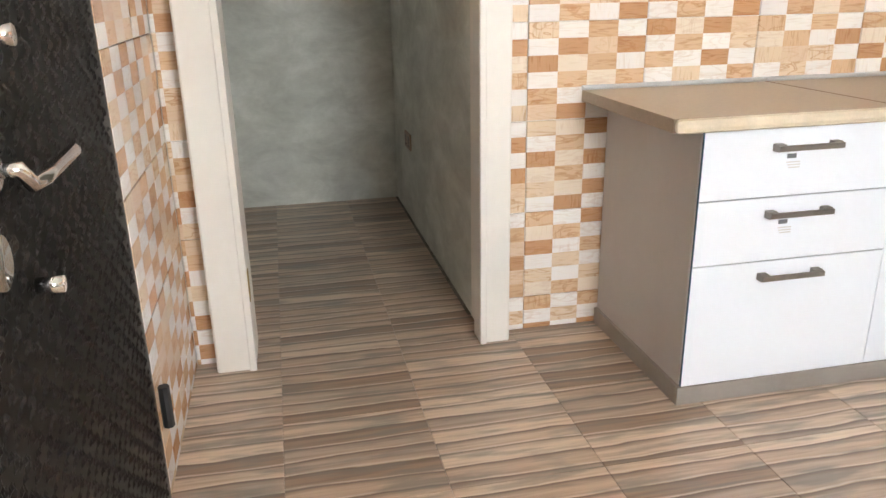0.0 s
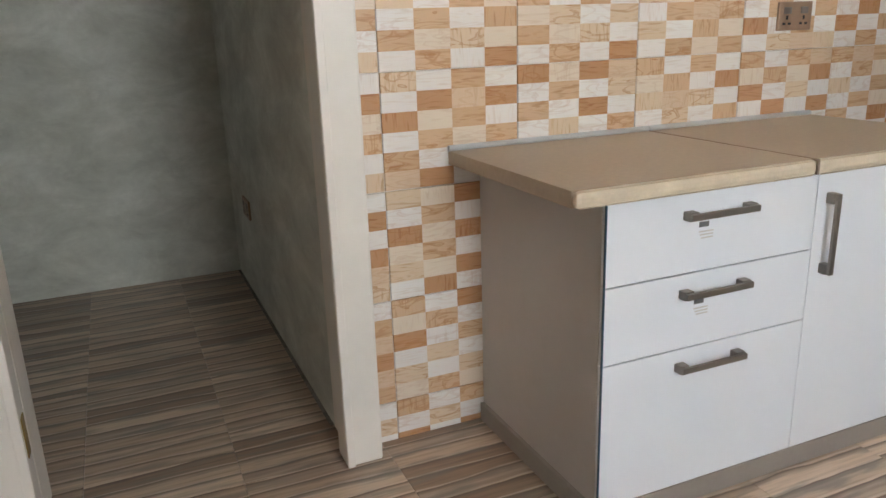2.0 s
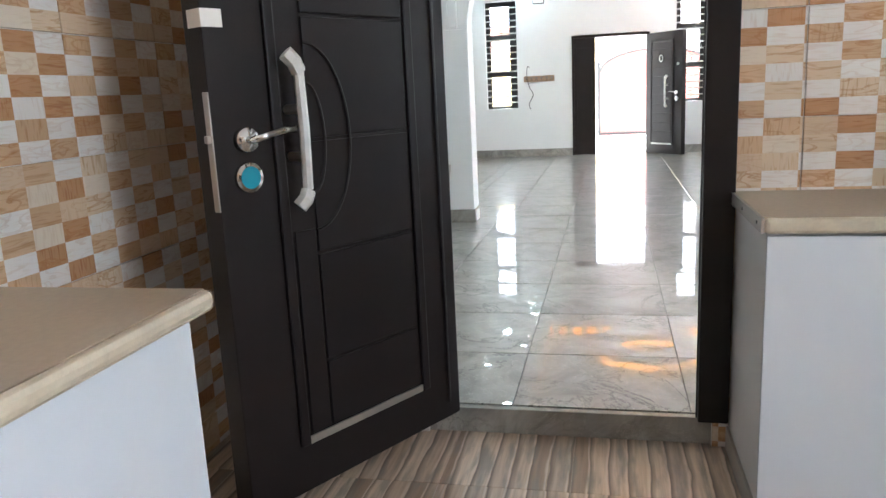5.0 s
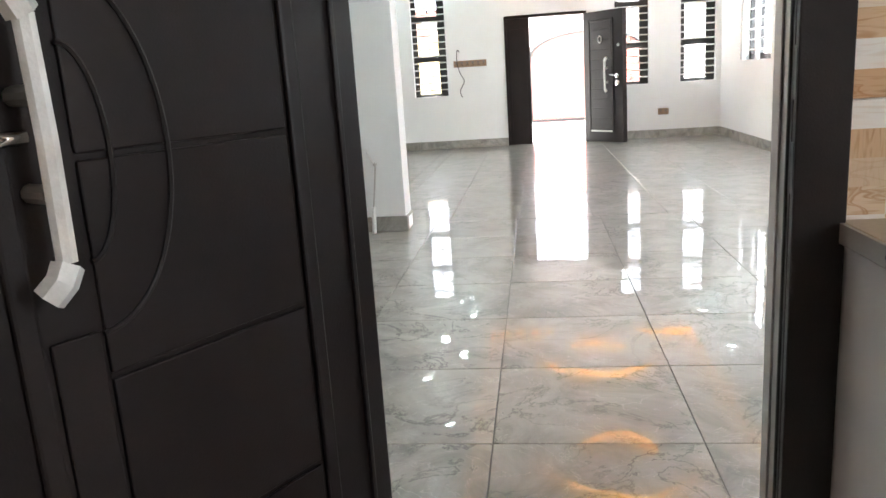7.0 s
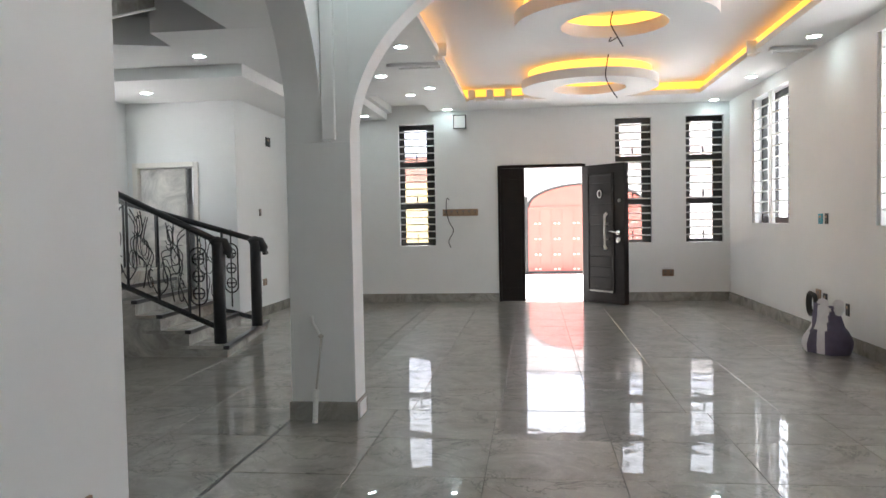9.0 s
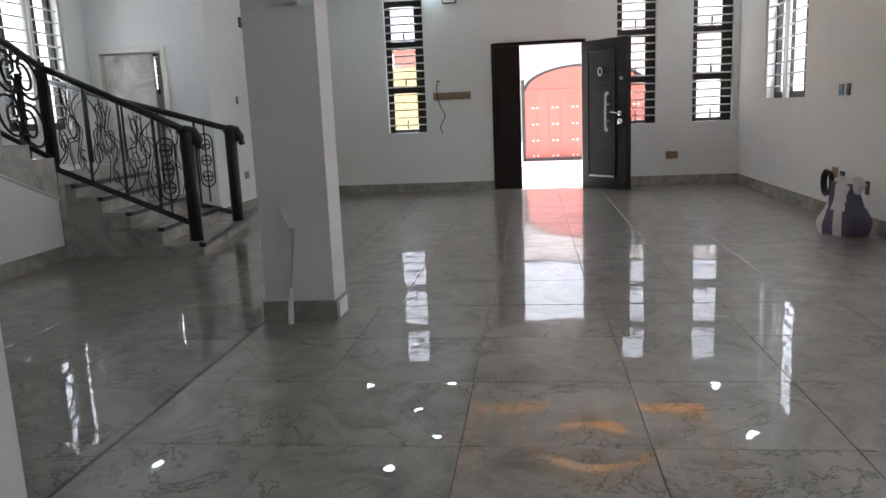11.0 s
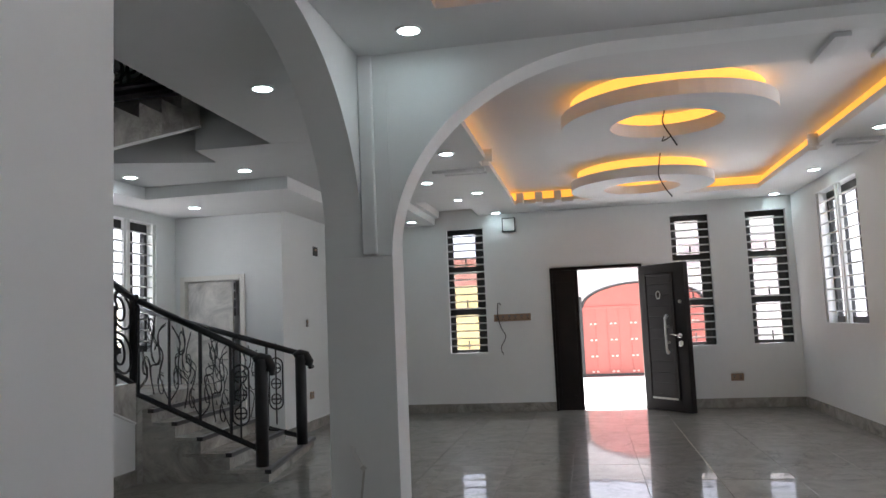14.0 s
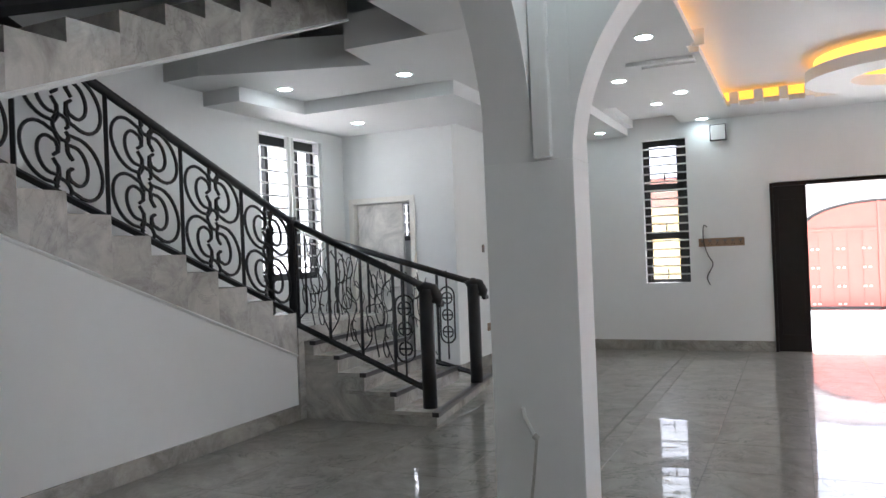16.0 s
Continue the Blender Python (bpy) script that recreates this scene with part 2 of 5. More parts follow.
PLASTER = material("white_wall_paint", (0.80, 0.81, 0.80), 0.55, var=0.05, scale=1.2, bump=0.12, bump_scale=35)
CEILING = material("white_ceiling_paint", (0.75, 0.75, 0.74), 0.6, var=0.03, scale=1.0, bump=0.06)
SCREED = skim_coat()
TILE = tile_print()
GROUT = material("pale_grout", (0.86, 0.82, 0.76), 0.8, var=0.1)
WOODTILE = wood_tile()
DARKGROUT = material("brown_grout", (0.27, 0.20, 0.15), 0.85, var=0.15)
MARBLE = marble("polished_marble_tile", (0.25, 0.233, 0.205), 0.012, 0.95)
SHEEN = MARBLE.node_tree.nodes["Principled BSDF"]
for link in [x for x in MARBLE.node_tree.links if x.to_node == SHEEN and x.to_socket.name == "Roughness"]:
    MARBLE.node_tree.links.new(link.from_socket, SHEEN.inputs["Coat Roughness"])
    MARBLE.node_tree.links.remove(link)
SHEEN.inputs["Specular IOR Level"].default_value = 0.3
SHEEN.inputs["Coat Weight"].default_value, SHEEN.inputs["Roughness"].default_value = 0.85, 0.3
MARBLEGROUT = material("grey_grout", (0.11, 0.105, 0.095), 0.5, var=0.1)
SKIRT = marble("marble_skirting", (0.34, 0.325, 0.295), 0.25, 0.4)
STAIRM = marble("stair_marble", (0.44, 0.42, 0.385), 0.25, 0.3)
DARKSTONE = material("dark_granite_nosing", (0.05, 0.045, 0.048), 0.3, var=0.2, scale=30)
BLACK = material("black_painted_iron", (0.012, 0.012, 0.014), 0.38, 0.0, var=0.2, scale=12, coat=0.2)
DOORD = material("dark_brown_door_steel", (0.013, 0.0085, 0.008), 0.42, var=0.3, scale=9, bump=0.15, bump_scale=220, spec=0.3)
DOORQ = material("black_embossed_door_skin", (0.008, 0.0075, 0.007), 0.34, var=0.2, scale=20, spec=0.3)
CREAM = material("cream_gloss_paint", (0.83, 0.80, 0.745), 0.4, var=0.08, scale=3, bump=0.1, bump_scale=30)
WHITEL = material("white_gloss_laminate", (0.765, 0.81, 0.87), 0.25, var=0.02, scale=3, coat=0.3)
GREYL = material("pale_grey_laminate", (0.56, 0.54, 0.525), 0.5, var=0.06, scale=4)
WORKTOP = material("beige_speckled_worktop", (0.47, 0.385, 0.285), 0.45, var=0.12, scale=60)
WORKEDGE = material("cream_stone_edge", (0.66, 0.575, 0.44), 0.35, var=0.22, scale=14)
PLINTH = material("brushed_plinth", (0.36, 0.33, 0.30), 0.4, 0.3, var=0.12, scale=8)
STEEL = material("brushed_steel", (0.55, 0.53, 0.50), 0.3, 0.9, var=0.1, scale=20)
HANDLE = material("brushed_nickel", (0.26, 0.235, 0.21), 0.38, 0.8, var=0.12, scale=25)
CHROME = material("chrome", (0.75, 0.74, 0.72), 0.12, 1.0)
ALU = material("aluminium_strip", (0.6, 0.62, 0.64), 0.3, 0.6)
FRAMEM = material("grey_door_frame_steel", (0.32, 0.295, 0.28), 0.36, 0.35, var=0.15, scale=12)
BLUEEDGE = material("blue_protective_film", (0.02, 0.09, 0.17), 0.4)
TEAL = material("teal_lock_film", (0.02, 0.30, 0.42), 0.35, var=0.1, scale=30)
WRAP = material("milky_plastic_wrap", (0.72, 0.72, 0.70), 0.35, var=0.2, scale=25, bump=0.6, bump_scale=60)
BROWNPL = material("bronze_socket_plate", (0.36, 0.24, 0.16), 0.35, 0.3, var=0.15, scale=40)
INK = material("dark_ink", (0.12, 0.12, 0.13), 0.6)
BLACKPL = material("black_plastic", (0.02, 0.02, 0.02), 0.45)
BARS = material("white_burglar_bar", (0.72, 0.72, 0.70), 0.4)
WHITEPL = material("white_plastic", (0.78, 0.78, 0.76), 0.4)
BAGW = material("white_woven_sack", (0.74, 0.72, 0.74), 0.65, var=0.12, scale=20, bump=0.5, bump_scale=90)
BAGP = material("purple_nylon_stripe", (0.12, 0.10, 0.165), 0.6, var=0.2, scale=20, bump=0.4, bump_scale=90)
# strip light on the recess backs is put in as glowing boards
COVE = glow("warm_cove_board", (1.0, 0.47, 0.06), 0.28)
RINGGLOW = glow("warm_ring_band", (1.0, 0.48, 0.075), 0.36)
LED = glow("cool_led_disc", (0.80, 1.0, 0.97), 8.0)
GATE = material("red_oxide_gate_steel", (0.34, 0.088, 0.068), 0.5, var=0.12, scale=3)
# one pale even colour for the glazing of the far houses
FARPANE = material("pale_far_glazing", (0.42, 0.36, 0.37), 0.3, var=0.15, scale=3)
STUDM = material("salmon_stud_paint", (0.62, 0.42, 0.36), 0.4, var=0.1, scale=9)
YELLOW = material("yellow_house_paint", (0.48, 0.37, 0.17), 0.7, var=0.1, scale=1)
PALE = material("pale_house_paint", (0.52, 0.49, 0.48), 0.7, var=0.08, scale=1)
PINK = material("salmon_house_paint", (0.38, 0.18, 0.15), 0.7, var=0.1, scale=1)
ROOFM = material("slate_blue_roof_sheet", (0.08, 0.095, 0.13), 0.5, var=0.15, scale=2)
CONCRETE = material("pale_concrete_paving", (0.70, 0.69, 0.66), 0.8, var=0.15, scale=1.5, bump=0.3)
GLASS = bpy.data.materials.new("window_glass")
GLASS.use_nodes = True
GLASS.node_tree.nodes["Principled BSDF"].inputs["Transmission Weight"].default_value = 1.0
GLASS.node_tree.nodes["Principled BSDF"].inputs["Roughness"].default_value = 0.0
GLASS.node_tree.nodes["Principled BSDF"].inputs["IOR"].default_value = 1.02

# ---- mesh helpers ----


def mesh_ob(name, bm, mat, parent=None, label="", smooth=False):
    bmesh.ops.recalc_face_normals(bm, faces=bm.faces[:])
    me = bpy.data.meshes.new(name)
    bm.to_mesh(me)
    bm.free()
    me.materials.append(mat)
    if smooth:
        for p in me.polygons:
            p.use_smooth = True
    ob = new(name, me)
    ob.parent = parent
    return tagged(ob, label)


part = mesh_ob


def thing(name, m, label, category, group=""):
    ob = new(name)
    ob.empty_display_size = 0.1
    ob.matrix_basis = m
    return tagged(ob, label, category, group)


def structure(ob, label="", category=""):
    return tagged(ob, label, category, kind="structure")


def box(x0, x1, y0, y1, z0, z1, bevel=0.0, bm=None):
    """A box, with its edges bevelled where asked, added to bm."""
    own = bmesh.new()
    bmesh.ops.create_cube(own, size=1)
    for v in own.verts:
        v.co = Vector(((x0 + x1) / 2 + v.co.x * (x1 - x0), (y0 + y1) / 2 + v.co.y * (y1 - y0), (z0 + z1) / 2 + v.co.z * (z1 - z0)))
    if bevel:
        bmesh.ops.bevel(own, geom=own.edges[:], offset=bevel, segments=2, affect="EDGES", profile=0.5)
    return merge(bm, own)


def merge(bm, own):
    if bm is None:
        return own
    me = bpy.data.meshes.new("part")
    own.to_mesh(me)
    own.free()
    bm.from_mesh(me)
    bpy.data.meshes.remove(me)
    return bm


def prism(points, lo, hi, axis="z", bm=None):
    """A closed outline of 2D points, drawn out along an axis from lo to hi."""
    bm = bm or bmesh.new()
    put = {"z": lambda p, h: (p[0], p[1], h), "y": lambda p, h: (p[0], h, p[1]), "x": lambda p, h: (h, p[0], p[1])}[axis]
    a = [bm.verts.new(put(p, lo)) for p in points]
    b = [bm.verts.new(put(p, hi)) for p in points]
    bm.faces.new(a)
    bm.faces.new(b[::-1])
    n = len(points)
    for i in range(n):
        bm.faces.new((a[i], a[(i + 1) % n], b[(i + 1) % n], b[i]))
    return bm


def tube(points, r, n=6, bm=None, closed=False):
    """A round bar along a line of points."""
    bm = bm or bmesh.new()
    pts = [Vector(p) for p in points]
    rings = []
    last = None
    for i, p in enumerate(pts):
        a = pts[i - 1] if i or closed else p
        b = pts[(i + 1) % len(pts)] if i + 1 < len(pts) or closed else p
        d = (b - a).normalized()
        ref = last if last and abs(last.dot(d)) < 0.95 else (Vector((0, 0, 1)) if abs(d.z) < 0.9 else Vector((1, 0, 0)))
        s = d.cross(ref).normalized()
        t = s.cross(d).normalized()
        last = t
        rings.append([bm.verts.new(p + r * (math.cos(2 * math.pi * k / n) * s + math.sin(2 * math.pi * k / n) * t)) for k in range(n)])
    for i in range(len(rings) - (0 if closed else 1)):
        q, w = rings[i], rings[(i + 1) % len(rings)]
        for k in range(n):
            bm.faces.new((q[k], q[(k + 1) % n], w[(k + 1) % n], w[k]))
    if not closed:
        bm.faces.new(rings[0][::-1])
        bm.faces.new(rings[-1])
    return bm


def disc(centre, r, h, n=28, axis="z", bm=None, r2=None):
    """A short cylinder or cone along an axis."""
    own = bmesh.new()
    bmesh.ops.create_cone(own, cap_ends=True, segments=n, radius1=r, radius2=r if r2 is None else r2, depth=h)
    turn = {"z": Matrix(), "x": Matrix.Rotation(radians(90), 4, "Y"), "y": Matrix.Rotation(radians(90), 4, "X")}[axis]
    bmesh.ops.transform(own, matrix=Matrix.Translation(centre) @ turn, verts=own.verts[:])
    return merge(bm, own)


def wall(name, axis, face, back, u0, u1, z0, z1, holes, mat, label):
    """A wall from its face to its back (places on axis), u0 to u1 along the other axis, with holes (u, u, z, z) through it."""
    us = sorted({u0, u1, *[h[0] for h in holes], *[h[1] for h in holes]})
    zs = sorted({z0, z1, *[h[2] for h in holes], *[h[3] for h in holes]})
    us, zs = [u for u in us if u0 <= u <= u1], [z for z in zs if z0 <= z <= z1]
    bm = bmesh.new()

    def solid(i, j):
        if not (0 <= i < len(us) - 1 and 0 <= j < len(zs) - 1):
            return False
        u, z = (us[i] + us[i + 1]) / 2, (zs[j] + zs[j + 1]) / 2
        return not any(h[0] < u < h[1] and h[2] < z < h[3] for h in holes)

    def quad(a, b, c, d):
        fix = (lambda p: (p[0], p[1], p[2])) if axis == "x" else (lambda p: (p[1], p[0], p[2]))
        bm.faces.new([bm.verts.new(fix(p)) for p in (a, b, c, d)])

    for i in range(len(us) - 1):
        for j in range(len(zs) - 1):
            if not solid(i, j):
                continue
            a, b, c, d = us[i], us[i + 1], zs[j], zs[j + 1]
            for w in (face, back):
                quad((w, a, c), (w, b, c), (w, b, d), (w, a, d))
            for di, u in ((-1, a), (1, b)):
                if not solid(i + di, j):
                    quad((face, u, c), (back, u, c), (back, u, d), (face, u, d))
            for dj, z in ((-1, c), (1, d)):
                if not solid(i, j + dj):
                    quad((face, a, z), (back, a, z), (back, b, z), (face, b, z))
    bmesh.ops.remove_doubles(bm, verts=bm.verts[:], dist=1e-5)
    return structure(mesh_ob(name, bm, mat), label, "wall")


# ---- large structure ----
L = 0.10
kitchen_floor = structure(mesh_ob("floor_kitchen", box(-1.3, 3.855, -1.8, 4.9, -0.2, -0.006), DARKGROUT), "wood-look porcelain tile floor of the kitchen and store", "floor")
living_floor = structure(mesh_ob("floor_living", box(3.885, 14.9, -1.5, 7.3, -0.2, L - 0.005), MARBLEGROUT), "polished grey marble-look tile floor", "floor")
step_face = structure(mesh_ob("threshold", box(3.855, 3.885, 1.0, 2.1, -0.2, L - 0.004, 0.003), SKIRT), "grey marble riser of the step up from the kitchen", "step")

TOPK, TOP = 2.9, 3.6
wall("wall_kitchen_north", "y", 2.829, 2.99, -1.3, 3.85, -0.1, TOPK, [(-0.062, 0.775, -0.1, 2.1)], GROUT, "kitchen wall clad in caramel and cream block-print tiles")
wall("wall_kitchen_east", "x", 3.839, 4.09, -1.8, 2.829, -0.1, TOPK, [(1.03, 2.05, -0.1, 2.14)], GROUT, "kitchen wall with the doorway to the living room")
wall("wall_kitchen_west", "x", -0.279, -0.45, -1.8, 2.829, -0.1, TOPK, [(1.08, 2.035, -0.1, 2.08)], GROUT, "tiled kitchen wall beside the black back door")
# the opening is added out of view for the kitchen lamp
wall("wall_kitchen_south", "y", -1.55, -1.75, -0.45, 4.09, -0.1, TOPK, [(0.83, 1.83, 1.1, 2.4)], PLASTER, "plain kitchen wall with an added window out of view")
wall("wall_pantry_east", "x", 0.775, 0.9, 2.99, 4.88, -0.1, TOPK, [], SCREED, "rough grey skimmed wall of the store room")
wall("wall_pantry_north", "y", 4.88, 5.05, -1.2, 0.9, -0.1, TOPK, [], SCREED, "rough grey skimmed end wall of the store room")
wall("wall_pantry_west", "x", -1.1, -1.25, 2.99, 4.88, -0.1, TOPK, [], SCREED, "rough grey skimmed side wall of the store room")
structure(mesh_ob("ceiling_kitchen", box(-1.3, 4.09, -1.8, 5.05, TOPK, TOPK + 0.15), CEILING), "white kitchen ceiling", "ceiling")

W1, W2, W3 = (2.925, 3.46), (-0.19, 0.319), (-1.18, -0.66)
EZ = (0.935, 2.72)
wall("wall_living_east", "x", 14.43, 14.68, -1.5, 7.2, -0.1, TOP, [(*W1, *EZ), (*W2, *EZ), (*W3, *EZ), (0.737, 2.0, -0.1, 2.09)], PLASTER, "white painted wall with tall windows and the front door")
SZ = (1.2, 2.74)
# the third opening is added out of view for the dining fill lamp
S1, S2, S_ADDED = (11.97, 13.34), (8.55, 9.88), (5.6, 6.9)
wall("wall_living_south", "y", -1.255, -1.5, 3.9, 14.43, -0.1, TOP, [(*S1, *SZ), (*S2, *SZ), (*S_ADDED, *SZ)], PLASTER, "white painted side wall with barred windows")
wall("wall_dining_west", "x", 4.094, 4.0, -1.255, 2.569, -0.1, TOP, [(1.03, 2.05, -0.1, 2.14)], PLASTER, "white painted wall round the kitchen doorway")
wall("wall_dining_north", "y", 2.569, 2.8, 4.094, 5.306, -0.1, TOP, [], PLASTER, "white painted wall beside the kitchen doorway")
wall("wall_hall_west", "x", 5.306, 5.1, 2.8, 7.0, -0.1, 5.6, [], PLASTER, "white painted wall of the stair hall")
NY = 6.37
HWX, HWZ = (10.56, 11.64), (1.2, 2.66)
HD = (5.47, 6.30)
wall("wall_hall_north", "y", NY, NY + 0.23, 5.1, 12.28, -0.1, 5.6, [(*HWX, *HWZ)], PLASTER, "white painted stair hall wall with a barred window")
wall("wall_hall_east", "x", 12.05, 12.28, 5.2, NY, -0.1, TOP, [(*HD, -0.1, 2.06)], PLASTER, "pale wall with a doorway at the back of the hall")
wall("wall_hall_block", "y", 5.0, 5.2, 12.05, 14.43, -0.1, TOP, [], PLASTER, "white painted wall between hall and living room")
wall("wall_back_room", "x", 13.6, 13.75, 5.2, NY + 0.23, -0.1, TOP, [(6.10, 6.55, 1.60, 2.20)], PLASTER, "white wall of the room behind the hall doorway")
wall("wall_back_room_north", "y", NY + 0.23, NY + 0.4, 12.28, 13.75, -0.1, TOP, [], PLASTER, "white side wall of the room behind the hall doorway")
structure(mesh_ob("ceiling_back_room", box(12.28, 13.6, 5.2, NY + 0.23, 2.75, 2.85), CEILING), "white ceiling of the back room", "ceiling")

# ceilings: lower border, raised tray with a hidden warm strip, dropped hall panels
C, T = 2.90, 3.07


def slab(name, outline, z0, z1, label, mat=CEILING):
    return structure(mesh_ob(name, prism(outline, z0, z1), mat), label, "ceiling")


def rect(x0, x1, y0, y1):
    return [(x0, y0), (x1, y0), (x1, y1), (x0, y1)]


TX0, TX1, TY0, TY1 = 8.55, 13.63, -0.68, 2.37
AX0, AX1 = 7.87, 8.09
slab("ceiling_tray_top", rect(AX1, 14.43, -1.255, 2.97), T, T + 0.1, "white raised tray ceiling of the living room")
slab("ceiling_border_east", rect(TX1, 14.43, -1.255, 2.97), C, C + 0.06, "white lowered ceiling border")
slab("ceiling_border_west", rect(AX1, TX0, -1.255, 2.97), C, C + 0.06, "white lowered ceiling border")
slab("ceiling_border_south", [(TX0, -1.255), (TX1, -1.255), (TX1, TY0), (11.42, TY0), (11.42, TY0 - 0.07), (11.2, TY0 - 0.07), (11.2, TY0), (TX0, TY0)], C, C + 0.06, "white lowered ceiling border")
slab("ceiling_border_north", [(TX0, TY1), (10.72, TY1), (10.72, TY1 + 0.07), (10.94, TY1 + 0.07), (10.94, TY1), (TX1, TY1), (TX1, 2.97), (TX0, 2.97)], C, C + 0.06, "white lowered ceiling border")
# north strip of the living room and the hall, with the stair opening left free
slab("ceiling_hall_south", rect(5.306, 9.38, 2.97, 3.95), C, C + 0.25, "white hall ceiling")
slab("ceiling_hall_mid", [(9.38, 2.97), (12.9, 2.97), (12.9, 3.55), (14.43, 3.55), (14.43, NY), (9.4, NY), (9.4, 6.0), (9.87, 4.68), (9.39, 4.62)], C, C + 0.25, "white hall ceiling round the stair opening")
slab("ceiling_niche", rect(12.9, 14.43, 2.97, 3.55), C + 0.10, C + 0.2, "white raised ceiling niche")
slab("ceiling_hall_drop", [(10.68, 4.35), (12.05, 4.35), (12.05, NY), (9.85, NY), (9.85, 5.97), (10.68, 5.9)], 2.775, C - 0.001, "white dropped hall ceiling panel")
slab("ceiling_living_drop", [(12.2, 3.62), (14.43, 3.62), (14.43, 5.0), (12.05, 5.0), (12.05, 4.35), (12.2, 4.35)], 2.80, C - 0.001, "white dropped ceiling panel")
# dining side
DX0, DX1, DY0, DY1 = 4.6, 7.33, -0.55, 2.17
D = 2.965
slab("ceiling_dining_top", rect(4.094, AX0, -1.255, 2.74), D + 0.15, D + 0.25, "white raised dining ceiling")
slab("ceiling_dining_border", [(4.094, -1.255), (AX0, -1.255), (AX0, 2.74), (4.094, 2.74), (4.094, DY1), (DX1, DY1), (DX1, DY0), (4.094, DY0)], D, D + 0.06, "white dining ceiling border")
slab("ceiling_upper", rect(5.0, 12.3, 2.9, NY + 0.3), 5.5, 5.6, "upper floor ceiling over the stairwell")
wall("wall_upper_south", "y", 3.2, 3.1, 5.1, 12.3, C + 0.25, 5.5, [], PLASTER, "white upper floor wall beyond the stairwell")
wall("wall_upper_east", "x", 11.3, 11.4, 3.2, NY, C + 0.25, 5.5, [], PLASTER, "white upper floor wall beyond the stairwell")


def arch(name, along, across, u0, u1, radius, spring, apex, top, label):
    """A wall over an opening with rounded corners, u0 to u1 along an axis, in the depth given by across."""
    n = 30
    left = [(u0 + radius * (1 - math.cos(a)), spring + (apex - spring) * math.sin(a)) for a in [math.pi / 2 * i / n for i in range(n + 1)]]
    right = [(u0 + u1 - u, z) for u, z in left[::-1]]
    pts = left + right
    bm = bmesh.new()
    for (a, za), (b, zb) in zip(pts, pts[1:]):
        quad = [(a, za), (b, zb), (b, top), (a, top)]
        prism(quad, across[0], across[1], "y" if along == "x" else "x", bm)
    bmesh.ops.remove_doubles(bm, verts=bm.verts[:], dist=1e-5)
    bm.normal_update()
    inner = [f for f in bm.faces if abs(f.normal.z) < 1e-3 and abs(f.normal.x if along == "x" else f.normal.y) > 0.99 and len({round((v.co.x if along == "x" else v.co.y), 4) for v in f.verts}) == 1 and u0 + 1e-3 < (f.verts[0].co.x if along == "x" else f.verts[0].co.y) < u1 - 1e-3]
    bmesh.ops.delete(bm, geom=inner, context="FACES_ONLY")
    return structure(mesh_ob(name, bm, PLASTER), label, "arch")


PY0, PY1 = 2.575, 2.975
arch("arch_south", "y", (AX0, AX1), -1.255, PY0, 1.32, 1.79, 2.9, T + 0.3, "white plastered arch across the living room")
arch("arch_west", "x", (2.745, 2.965), 5.306, AX0, 1.25, 1.79, 2.93, T + 0.3, "white plastered arch beside the stair hall")
pillar = thing("pillar", pose(AX0, PY0, L), "white square plastered pillar with marble skirting", "pillar")
part("shaft", box(0, 0.25, 0, PY1 - PY0, 0, 1.69, 0.004), PLASTER, pillar)
part("shaft_top", box(0, 0.25, 0, PY1 - PY0, 1.69, 3.2, 0.004), PLASTER, pillar)
part("bead", box(-0.035, 0.0, 0.085, 0.165, 1.70, 2.86, 0.006), PLASTER, pillar)
sk = part("skirting", box(-0.014, 0.264, -0.014, PY1 - PY0 + 0.014, 0, 0.115, 0.003), SKIRT, pillar, "grey marble skirting")

part("plaster_patch", box(0.03, 0.20, -0.0175, -0.0145, 0.008, 0.10, 0.001), PLASTER, sk, "white plaster smear")

# ---- stairs ----
stairs = thing("staircase", pose(0, 0, 0), "marble staircase with dark nosings and white underside", "staircase")
X0, X1 = 9.93, 11.3
SLANT = 0.155
for k, (y, z) in enumerate(((4.26, 0.205), (4.62, 0.345), (4.89, 0.485), (5.13, 0.62), (5.36, 0.735))):
    x1 = X1 + (0.43 if k == 0 else 0.0)
    below = (L, 0.205, 0.345, 0.485, 0.62)[k]
    far = y + (SLANT if k == 0 else 0.05) * (x1 - X0)
    part("riser", prism([(X0, y), (x1, far), (x1, 5.9), (X0, 5.45)], below, z - 0.028), STAIRM, stairs)
    part("tread", prism([(X0 - 0.016, y - 0.018), (x1, far - 0.018), (x1, far + 0.45), (X0 - 0.016, y + 0.45)], z - 0.028, z), STAIRM, stairs)
    part("nosing", prism([(X0 - 0.018, y - 0.022), (x1 + 0.004, far - 0.022), (x1 + 0.004, far + 0.035), (X0 - 0.018, y + 0.035)], z - 0.032, z + 0.003), DARKSTONE, stairs, "dark granite nosing")
profile = [(4.26, L), (4.26, 0.205), (4.62, 0.205), (4.62, 0.345), (4.89, 0.345), (4.89, 0.485), (5.13, 0.485), (5.13, 0.62), (5.36, 0.62), (5.36, 0.735), (5.45, 0.735), (5.45, L)]
part("side_panel", prism([(y, z - (0.034 if z > L else 0)) for y, z in profile], X0 - 0.014, X0 - 0.001, "x"), STAIRM, stairs, "grey marble side cladding")
FY = 5.46
part("landing", box(9.84, X1, 5.45, NY, L, 0.85), STAIRM, stairs)
N1 = 10
